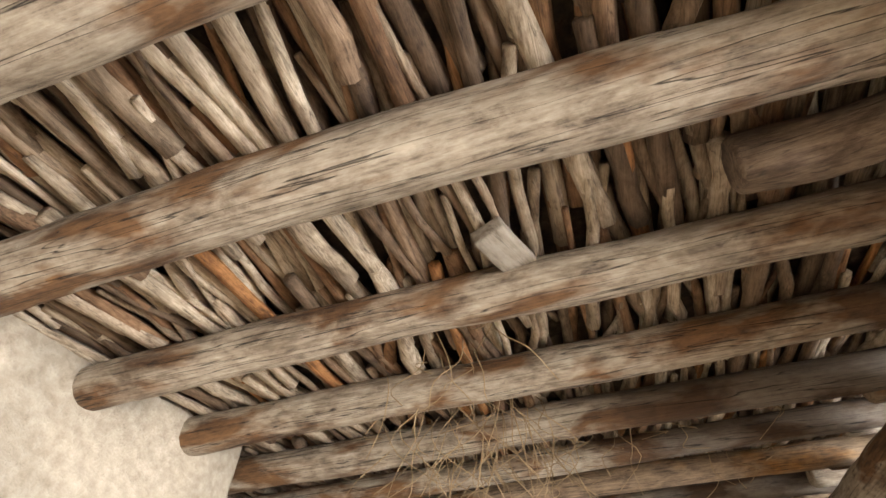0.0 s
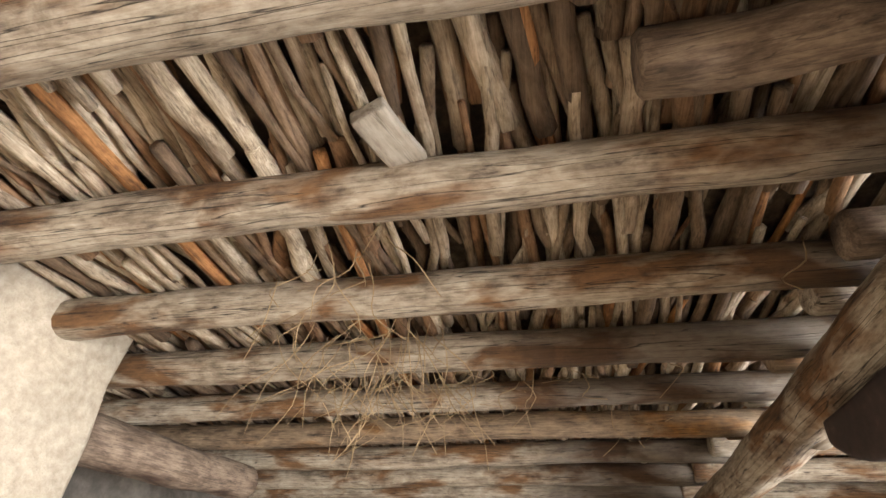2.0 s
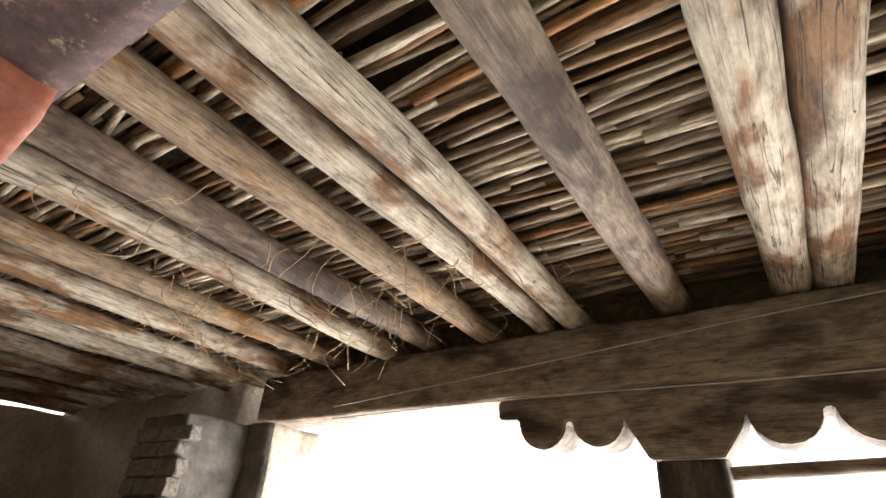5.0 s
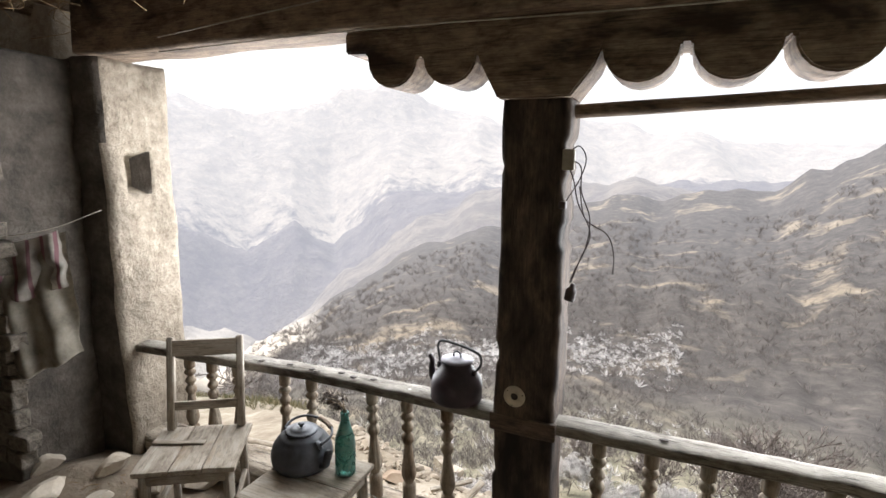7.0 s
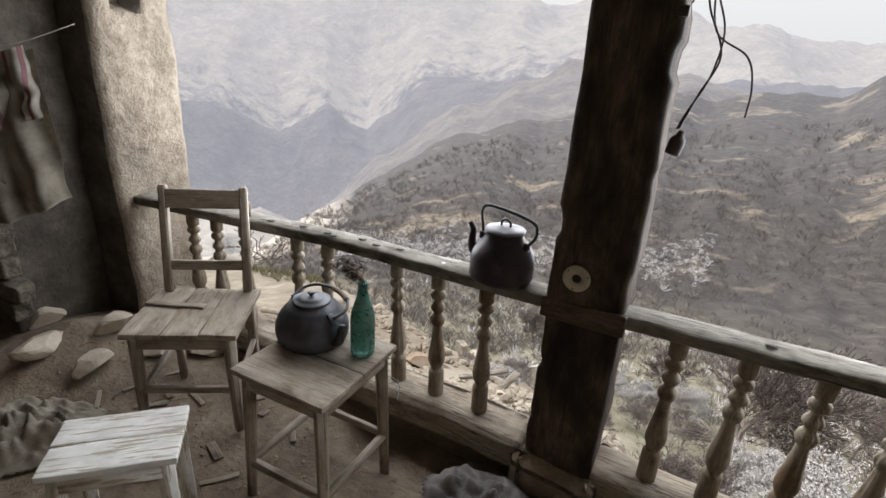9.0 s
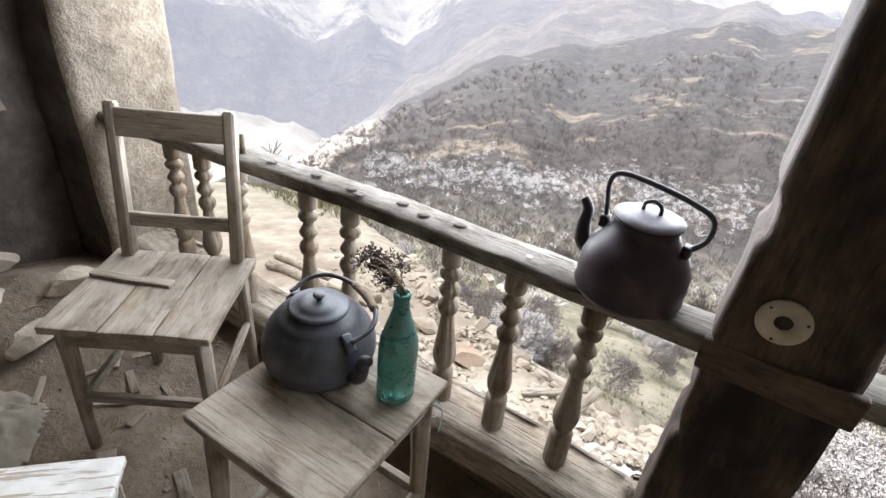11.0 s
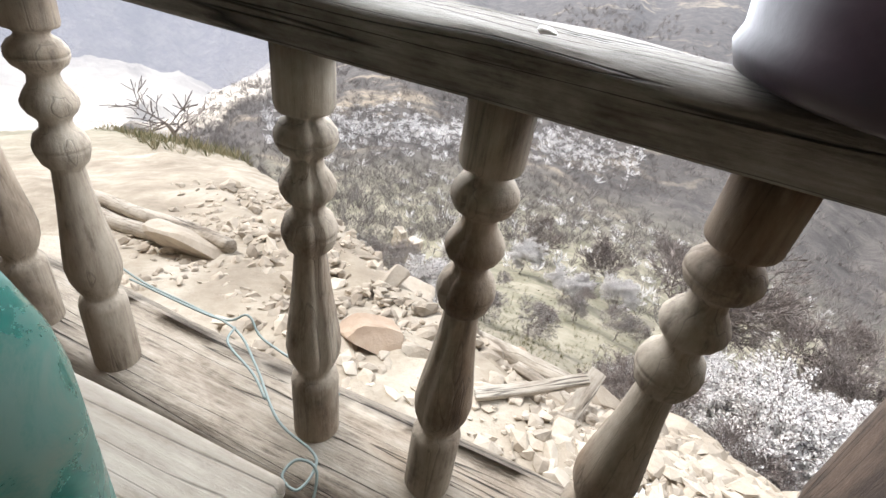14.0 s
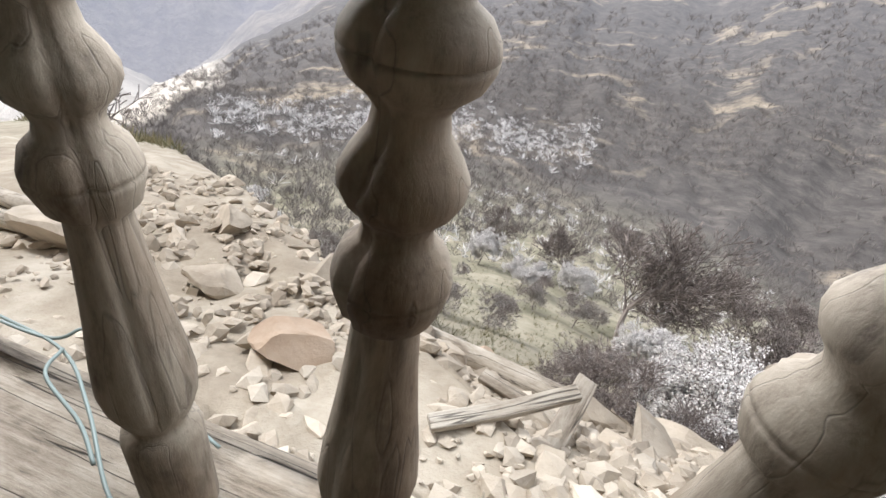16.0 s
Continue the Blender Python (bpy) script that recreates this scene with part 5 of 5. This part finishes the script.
for k in range(17000):
    az = rnd.uniform(-48, 62)
    r = math.exp(rnd.uniform(math.log(24), math.log(420)))
    if noise.noise((r * math.sin(radians(az)) * 0.02, r * math.cos(radians(az)) * 0.02, 3)) > 0.16 and rnd.random() < 0.8:
        continue
    spots.append((ground_at(az, r), rnd.uniform(0.6, 1.3) * (0.45 + 0.008 * r)))
tufts("far_woodland", spots, 14, 1.35, BUSH, "leafless grey-brown woodland over the opposite slope", "woodland", 4, 0.022, 1.3)
spots = []
for k in range(900):
    az, u = rnd.uniform(-40, 2), rnd.gauss(0, 1)
    r = 120 + 16 * u + 0.6 * (az + 20)
    spots.append((ground_at(az, r), rnd.uniform(0.8, 2.0)))
for k in range(420):
    spots.append((ground_at(rnd.uniform(-25, 45), rnd.uniform(25, 70)), rnd.uniform(0.5, 1.1)))
tufts("far_blossom", spots, 16, 0.9, PETAL, "distant thickets white with blossom", "bushes", 8, 0.05, 2.4)
spots = [(ground_at(rnd.uniform(-58, 60), math.exp(rnd.uniform(math.log(5), math.log(30)))), rnd.uniform(0.08, 0.22)) for k in range(7000)]
tufts("dry_grass", spots, 6, 1.0, GRASS, "dry grass and weeds on the slope", "grass", 12, 0.03, 0.9)

# rubble on the terrace
rnd = random.Random(21)
bm = bmesh.new()
for k in range(4600):
    az = rnd.uniform(-62, 60)
    re = table_at(EDGE_R, az)
    r = rnd.uniform(0.22, min(re * 1.05, 3.0)) if az < -40 else 0.2 + (re * 1.1 - 0.2) * rnd.random() ** 1.5
    p = ground_at(az, r)
    if p.y < 0.13:
        continue
    rock(bm, p + Vector((0, 0, 0.004)), rnd.choice((0.004, 0.005, 0.006, 0.007, 0.009, 0.012, 0.015, 0.018, 0.022, 0.028, 0.04)) * (1 + 0.25 * r), k, 1, 0.55)
for k in range(1300):
    x, y = rnd.uniform(-2.2, -0.1), 0.14 + 0.95 * rnd.random() ** 1.3
    p = ground_at(math.degrees(math.atan2(x, y)), math.hypot(x, y))
    rock(bm, p + Vector((0, 0, 0.003)), rnd.choice((0.007, 0.009, 0.012, 0.016, 0.02, 0.026, 0.034, 0.045)), 9000 + k, 1, 0.5)
ob = link_mesh("rubble", bm, STONE, False)
tagged(ob, "cream stone rubble and chips fallen outside the sill", "rubble", kind="stuff")
for x, y, s, mt, k in ((-0.80, 0.42, 0.11, STONE_RED, 1), (-0.66, 0.40, 0.07, STONE, 2), (-0.93, 0.74, 0.10, STONE, 3), (-0.72, 0.80, 0.13, STONE, 4), (-0.23, 0.56, 0.13, STONE, 5), (-0.12, 0.50, 0.10, STONE, 6), (-0.42, 0.62, 0.08, STONE, 7), (-0.55, 0.72, 0.09, STONE, 8), (-0.28, 0.72, 0.10, STONE, 9),
                       (-0.5, 0.9, 0.12, STONE_RED, 10), (-1.15, 0.62, 0.09, STONE, 11), (-1.35, 0.95, 0.13, STONE, 12), (-1.0, 1.05, 0.14, STONE, 13), (0.05, 0.72, 0.12, STONE, 14), (0.3, 0.5, 0.1, STONE, 15), (-1.7, 0.7, 0.16, STONE, 16), (-1.95, 0.35, 0.2, STONE, 17), (-0.30, 0.42, 0.07, STONE, 18), (-0.62, 0.58, 0.06, STONE, 19), (-0.48, 0.38, 0.045, STONE, 20)):
    az, r = math.degrees(math.atan2(x, y)), math.hypot(x, y)
    solo("stone", rock(bmesh.new(), (0, 0, 0), s, k * 1.7, 3, 0.55), mt, "broken reddish stone slab in the rubble" if mt is STONE_RED else "pale broken building stone in the rubble", "stone", Matrix.Translation((x, y, land_z(az, r) + s * 0.12)), "rubble stones", smooth=False)


def lying(name, a, b, r, material, seed, label, category="log"):
    za, zb = (land_z(math.degrees(math.atan2(p[0], p[1])), math.hypot(*p)) for p in (a, b))
    return log(name, (a[0], a[1], za + r * 0.8), (b[0], b[1], zb + r * 0.8), r, r * 0.8, material, seed, label, category)


lying("fallen_log", (-2.75, 1.05), (-1.55, 0.72), 0.035, DEADWOOD, 3.0, "bleached fallen roof log lying on the rubble", "log")
lying("fallen_log", (-2.6, 0.85), (-1.75, 0.66), 0.035, DEADWOOD, 8.0, "bleached fallen roof log lying on the rubble", "log")
lying("fallen_log", (-0.72, 0.92), (-0.22, 0.70), 0.036, DEADWOOD, 13.0, "forked grey dead branch across the rubble", "log")
for x, y, tn, w in ((-0.40, 0.36, 35, 0.028), (-0.30, 0.42, 75, 0.04), (-0.34, 0.50, -20, 0.03)):
    bm = box(bmesh.new(), (0.26, w, 0.014), None, 0.003, 6, 0.004)
    solo("broken_lath", bm, DEADWOOD, "broken grey lath among the stones", "lath", pose(x, y, land_z(math.degrees(math.atan2(x, y)), math.hypot(x, y)) + 0.03, 8, -6, tn), "broken laths")
# stubs of ruined walls lower down
for az, r, w, h in ((-33, 21, 2.6, 1.6), (-24.6, 22, 0.7, 2.4), (-22.6, 23, 0.6, 1.5), (-30.5, 24, 1.2, 1.0)):
    p = ground_at(az, r)
    solo("ruined_wall", box(bmesh.new(), (w, 0.5, h), None, 0.05, 8, 0.18, az, 1.5), STONE, "stub of a ruined stone wall on the slope", "ruin", Matrix.Translation(p + Vector((0, 0, h * 0.4))) @ pose(0, 0, 0, 0, 0, az), "ruined walls", smooth=False)

# ---- clutter on the veranda ----
def cloth_mat(name, cols, stripe=None):
    m, nt, b = nodes_of(name, 0.95)
    v = coords(nt, (1, 1, 1), False)
    c = ramp(nt, noise_tex(nt, v, 9, 6, 0.65), [(0.3, cols[0]), (0.5, cols[1]), (0.72, cols[2])])
    if stripe:
        sep = node(nt, "ShaderNodeSeparateXYZ")
        nt.links.new(v, sep.inputs[0])
        ws = node(nt, "ShaderNodeMath", operation="SINE")
        mu = node(nt, "ShaderNodeMath", operation="MULTIPLY")
        mu.inputs[1].default_value = 95.0
        nt.links.new(sep.outputs["X"], mu.inputs[0])
        nt.links.new(mu.outputs[0], ws.inputs[0])
        c = mix(nt, ramp(nt, ws.outputs[0], [(0.6, (0, 0, 0)), (0.75, (1, 1, 1))]), c, stripe)
    nt.links.new(c, b.inputs["Base Color"])
    weave = noise_tex(nt, v, 160, 3, 0.6)
    bump(nt, b, weave, 0.3, 0.002)
    return m


def heap(w, d, h, seed, n=46):
    """A crumpled cloth: a double sheet with folds, its rim on the floor."""
    bm = bmesh.new()
    g = []
    for i in range(n + 1):
        row = []
        for j in range(n + 1):
            u, v = 2 * i / n - 1, 2 * j / n - 1
            rr = math.hypot(u, v)
            rim = max(0.0, 1 - rr ** 2.2)
            wob = 1 + 0.22 * noise.noise((math.atan2(v, u) * 1.2, seed, 0))
            fold = abs(noise.noise((u * 2.1 + seed, v * 2.1, 0))) * 0.55 + abs(noise.noise((u * 6 + v * 3, v * 3.5 + seed, 3))) * 0.5
            row.append(bm.verts.new((u * w / 2 * wob, v * d / 2 * wob, 0.004 + h * min(1.0, rim) * (0.2 + fold * 1.3))))
        g.append(row)
    for i in range(n):
        for j in range(n):
            c = (i + 0.5 - n / 2, j + 0.5 - n / 2)
            if math.hypot(*c) < n / 2:
                bm.faces.new((g[i][j], g[i + 1][j], g[i + 1][j + 1], g[i][j + 1]))
    bmesh.ops.delete(bm, geom=[v for v in bm.verts if not v.link_faces], context="VERTS")
    bmesh.ops.solidify(bm, geom=bm.faces[:], thickness=0.006)
    return bm


DENIM = cloth_mat("faded_jacket_cloth", ((0.075, 0.072, 0.07), (0.145, 0.138, 0.132), (0.26, 0.245, 0.23)))
CANVAS = cloth_mat("dirty_canvas", ((0.15, 0.13, 0.10), (0.27, 0.24, 0.19), (0.38, 0.34, 0.28)))
PLAID = cloth_mat("faded_plaid", ((0.20, 0.18, 0.16), (0.32, 0.29, 0.25), (0.42, 0.38, 0.34)), (0.20, 0.10, 0.11))
solo("old_jacket", heap(0.56, 0.46, 0.18, 3.0), DENIM, "crumpled dirty grey jacket on the floor by the post", "jacket", pose(-0.05, -0.36, 0.045, 0, 0, -20))
solo("canvas_rag", heap(0.62, 0.5, 0.16, 8.0), CANVAS, "crumpled dusty canvas rag on the floor", "rag", pose(-1.98, -1.02, 0.06, 0, 0, 30))
solo("canvas_rag", heap(0.4, 0.36, 0.12, 12.0), CANVAS, "crumpled dusty canvas rag on the floor", "rag", pose(-2.25, -1.35, 0.06, 0, 0, 80))


def hanging(w, h, seed, sag=0.06):
    bm = bmesh.new()
    n, k = 40, 44
    g = []
    for i in range(n + 1):
        row = []
        for j in range(k + 1):
            u, v = i / n, j / k
            fold = 0.045 * math.sin(u * 19 + seed + 2.5 * noise.noise((u * 2, v * 1.5, seed))) * (0.35 + 0.65 * v)
            hem = h * (1 - 0.16 * abs(noise.noise((u * 3.0, seed, 1))) - 0.1 * u)
            row.append(bm.verts.new((w * (u - 0.5) * (1 + 0.12 * v) + 0.02 * noise.noise((v * 4, u, seed)), fold + 0.03 * noise.noise((u * 4, v * 5, seed)), -hem * v - sag * math.sin(math.pi * u))))
        g.append(row)
    for i in range(n):
        for j in range(k):
            bm.faces.new((g[i][j], g[i + 1][j], g[i + 1][j + 1], g[i][j + 1]))
    bmesh.ops.solidify(bm, geom=bm.faces[:], thickness=0.006)
    return bm


line_pts = [(-2.40, -0.285, 1.76), (-2.56, -0.5, 1.655), (-2.75, -0.75, 1.625), (-3.0, -1.05, 1.66), (-3.6, -1.8, 1.85), (-5.9, -4.6, 2.1)]
cord_mat = rough_surface("old_cord", ((0.3, 0.27, 0.22), (0.4, 0.36, 0.3), (0.5, 0.46, 0.4)), 40, 5)
c = bend(line_pts, 6)
solo("clothes_line", tube(bmesh.new(), c, [0.0025] * len(c), 6), cord_mat, "thin slack cord strung from pier to end wall", "cord")
solo("hanging_rag", hanging(0.52, 0.82, 2.0), CANVAS, "torn grey rag hanging from the cord", "rag", pose(-2.67, -0.64, 1.64, 0, 0, 52))
solo("hanging_shirt", hanging(0.46, 0.36, 6.0), PLAID, "faded plaid shirt hung over the cord", "shirt", pose(-2.645, -0.655, 1.655, 0, 0, 52))

# rocks and litter on the floor
for x, y, s, k in ((-2.12, -0.66, 0.15, 1), (-2.42, -0.72, 0.13, 2), (-2.3, -0.42, 0.14, 3), (-2.05, -0.36, 0.10, 4), (-2.6, -0.95, 0.14, 5), (-1.85, -0.12, 0.17, 6), (-2.15, -0.1, 0.16, 7), (-1.6, -0.06, 0.11, 8), (-2.75, -0.55, 0.17, 9), (1.44, 0.0, 0.13, 10), (1.2, -0.18, 0.07, 11), (1.75, -0.05, 0.12, 12), (2.1, -0.15, 0.15, 13), (-2.4, -1.1, 0.08, 14)):
    solo("stone", rock(bmesh.new(), (0, 0, 0), s, 40 + k * 2.3, 3, 0.6), STONE, "fallen wall stone lying on the earth floor", "stone", Matrix.Translation((x, y, floor_z(x, y) + s * 0.3)), "floor stones", smooth=False)
solo("leaning_slab", rock(bmesh.new(), (0, 0, 0), 0.15, 91, 3, 0.3), STONE, "flat stone slab propped against the balusters", "stone", pose(1.66, -0.05, 0.2, 62, 10, 30), smooth=False)
rnd = random.Random(4)
bm = bmesh.new()
for k in range(700):
    x, y = rnd.uniform(-2.6, 1.8), rnd.uniform(-1.7, -0.15)
    rock(bm, (x, y, floor_z(x, y) + 0.002), rnd.choice((0.005, 0.007, 0.01, 0.016)), 300 + k, 1, 0.5)
ob = link_mesh("floor_crumbs", bm, EARTH, False)
tagged(ob, "crumbs of earth and stone scattered on the floor", "rubble", kind="stuff")
bm = bmesh.new()
for k in range(420):
    x, y, a, L = rnd.uniform(-2.4, 1.2), rnd.uniform(-1.6, -0.15), rnd.uniform(0, 6.28), rnd.uniform(0.03, 0.12)
    z = floor_z(x, y) + 0.006
    tube(bm, [(x, y, z), (x + L * 0.5 * math.cos(a), y + L * 0.5 * math.sin(a), z + rnd.uniform(0.002, 0.012)), (x + L * math.cos(a + 0.2), y + L * math.sin(a + 0.2), z)], [0.0016, 0.0018, 0.001], 4)
ob = link_mesh("floor_straw", bm, STRAW)
tagged(ob, "bits of straw and twig on the floor", "litter", kind="stuff")
for k in range(16):
    x, y = rnd.uniform(-1.95, -1.0), rnd.uniform(-1.1, -0.15)
    bm = box(bmesh.new(), (rnd.uniform(0.05, 0.16), rnd.uniform(0.02, 0.04), 0.01), None, 0.003, 3, 0.004)
    solo("wood_scrap", bm, SEAT, "splintered wood scrap on the floor", "wood scrap", pose(x, y, floor_z(x, y) + 0.008, 0, rnd.uniform(-4, 4), rnd.uniform(0, 180)), "wood scraps")

# cable and plug on the post
CABLE = nodes_of("dark_cable", 0.6)[0]
CABLE.node_tree.nodes["Principled BSDF"].inputs["Base Color"].default_value = (0.05, 0.035, 0.035, 1)
wire = thing("cable", "dangling electric cable with a black socket on the post", "cable", pose(-0.078, 0.03, 0.13))
for pts in ([(0.34, -0.11, 1.96), (0.40, -0.12, 1.93), (0.41, -0.13, 1.83), (0.45, -0.13, 1.72), (0.44, -0.13, 1.6), (0.40, -0.13, 1.5), (0.383, -0.13, 1.45)],
            [(0.34, -0.11, 1.95), (0.375, -0.13, 1.88), (0.40, -0.13, 1.78), (0.455, -0.13, 1.66), (0.42, -0.13, 1.55), (0.388, -0.13, 1.45)],
            [(0.40, -0.12, 1.85), (0.43, -0.12, 1.72), (0.52, -0.12, 1.66), (0.55, -0.12, 1.58), (0.552, -0.12, 1.5)],
            [(0.345, -0.11, 1.98), (0.39, -0.12, 2.01), (0.42, -0.12, 1.96), (0.40, -0.12, 1.88), (0.35, -0.12, 1.79)]):
    c = bend(pts, 6)
    part("wire", tube(bmesh.new(), c, [0.0028] * len(c), 6), CABLE, wire)
bm = bmesh.new()
lathe(bm, [(0.0, 0.0), (0.022, 0.0), (0.023, 0.04), (0.019, 0.05), (0.012, 0.056), (0.009, 0.072), (0.0, 0.073)], 18, pose(0.384, -0.13, 1.375, 0, 12, 0))
part("lamp_socket", bm, CABLE, wire, "black lamp socket")
bm = box(bmesh.new(), (0.05, 0.03, 0.085), Matrix.Translation((0.35, -0.115, 1.955)), 0.006)
part("junction_box", bm, rough_surface("old_box_plastic", ((0.3, 0.26, 0.2), (0.4, 0.35, 0.28), (0.46, 0.41, 0.33)), 30, 6, rough=0.6), wire, "small tan junction box")
bm = box(bmesh.new(), (0.03, 0.04, 0.03), Matrix.Translation((0.335, -0.115, 1.77)), 0.006)
part("clip", bm, CABLE, wire)
for z0, z1, za in ((2.70, 2.91, 2.79), (2.625, 2.60, 2.63)):
    c = bend([(-1.9, -0.225, z0), (-0.6, -0.228, za), (1.2, -0.228, z1), (4.0, -0.228, z1 + 0.05)], 8)
    solo("lintel_wire", tube(bmesh.new(), c, [0.0035] * len(c), 6), cord_mat, "pale wire strung along the lintel", "wire", group="lintel wires")

# green wire over the sill
GREEN = nodes_of("dull_green_wire", 0.5)[0]
GREEN.node_tree.nodes["Principled BSDF"].inputs["Base Color"].default_value = (0.20, 0.245, 0.23, 1)
w = thing("wire_tangle", "dull green wire looped over the sill round a baluster", "wire", pose(0, 0, 0.012))
for pts in ([(-1.5, 0.2, 0.21), (-1.24, 0.13, 0.235), (-1.08, 0.12, 0.24), (-0.95, 0.1, 0.255), (-0.86, 0.05, 0.25), (-0.76, -0.02, 0.245), (-0.675, -0.045, 0.25), (-0.655, -0.07, 0.25), (-0.66, -0.105, 0.245), (-0.69, -0.1, 0.25), (-0.685, -0.07, 0.255), (-0.65, -0.07, 0.25), (-0.63, -0.12, 0.2)],
            [(-1.24, 0.12, 0.235), (-1.0, 0.11, 0.25), (-0.945, 0.13, 0.27), (-0.9, 0.115, 0.245), (-0.78, 0.09, 0.25), (-0.70, 0.07, 0.25)],
            [(-0.95, 0.1, 0.26), (-0.93, 0.06, 0.262), (-0.85, 0.03, 0.255), (-0.8, 0.0, 0.25)]):
    c = bend(pts, 7)
    part("strand", tube(bmesh.new(), c, [0.0024] * len(c), 7), GREEN, w)
bm = bmesh.new()
tube(bm, [(-1.615, -0.03, under(-1.615) + 0.04), (-1.61, -0.03, under(-1.615) + 0.125)], [0.011, 0.009], 8)
solo("peg", bm, BALUSTER, "wooden peg standing in the handrail", "peg")
bm = rock(bmesh.new(), (0, 0, 0), 0.012, 3, 2, 0.3)
solo("plaster_chip", bm, WHITE, "white plaster chip on the handrail", "chip", pose(-0.478, -0.035, under(-0.478) + 0.058))

# straw hanging from the ceiling
rnd = random.Random(8)
def straw(name, spots, label, seed):
    rnd = random.Random(seed)
    bm = bmesh.new()
    for x, y, z, n, spread, drop in spots:
        for _ in range(n):
            a = Vector((x + rnd.gauss(0, spread), y + rnd.gauss(0, spread), z + rnd.uniform(-0.02, 0.05)))
            L = drop * rnd.uniform(0.3, 1.1)
            d = Vector((rnd.gauss(0, 0.45), rnd.gauss(0, 0.45), -1)).normalized()
            p = [a, a + d * L * 0.35 + Vector((rnd.gauss(0, 0.03), rnd.gauss(0, 0.03), 0)), a + d * L * 0.7 + Vector((rnd.gauss(0, 0.05), rnd.gauss(0, 0.05), 0)), a + d * L + Vector((rnd.gauss(0, 0.08), rnd.gauss(0, 0.08), 0))]
            tube(bm, bend(p, 3), [0.0022] * 6 + [0.0017] * 4, 4)
    ob = link_mesh(name, bm, STRAW)
    return tagged(ob, label, "straw", kind="stuff")


straw("hanging_straw", [(-1.68, -4.5, 3.12, 26, 0.14, 0.5), (-1.75, -4.2, 3.12, 20, 0.12, 0.55), (-2.15, -4.45, 3.1, 26, 0.16, 0.5), (-2.2, -3.95, 3.1, 20, 0.2, 0.4), (-1.2, -4.25, 3.12, 10, 0.12, 0.3), (-2.5, -3.3, 3.08, 16, 0.3, 0.2), (-0.8, -1.2, 3.0, 14, 0.22, 0.4), (-1.2, -0.9, 3.0, 24, 0.25, 0.35), (-1.7, -1.3, 3.0, 18, 0.25, 0.3), (-2.2, -0.9, 3.0, 22, 0.3, 0.3), (-1.4, -1.9, 3.0, 10, 0.3, 0.35), (-0.3, -1.0, 3.05, 10, 0.15, 0.3), (-2.6, -0.5, 3.0, 16, 0.2, 0.25)], "dry straw and roots hanging from between the sticks", 5)
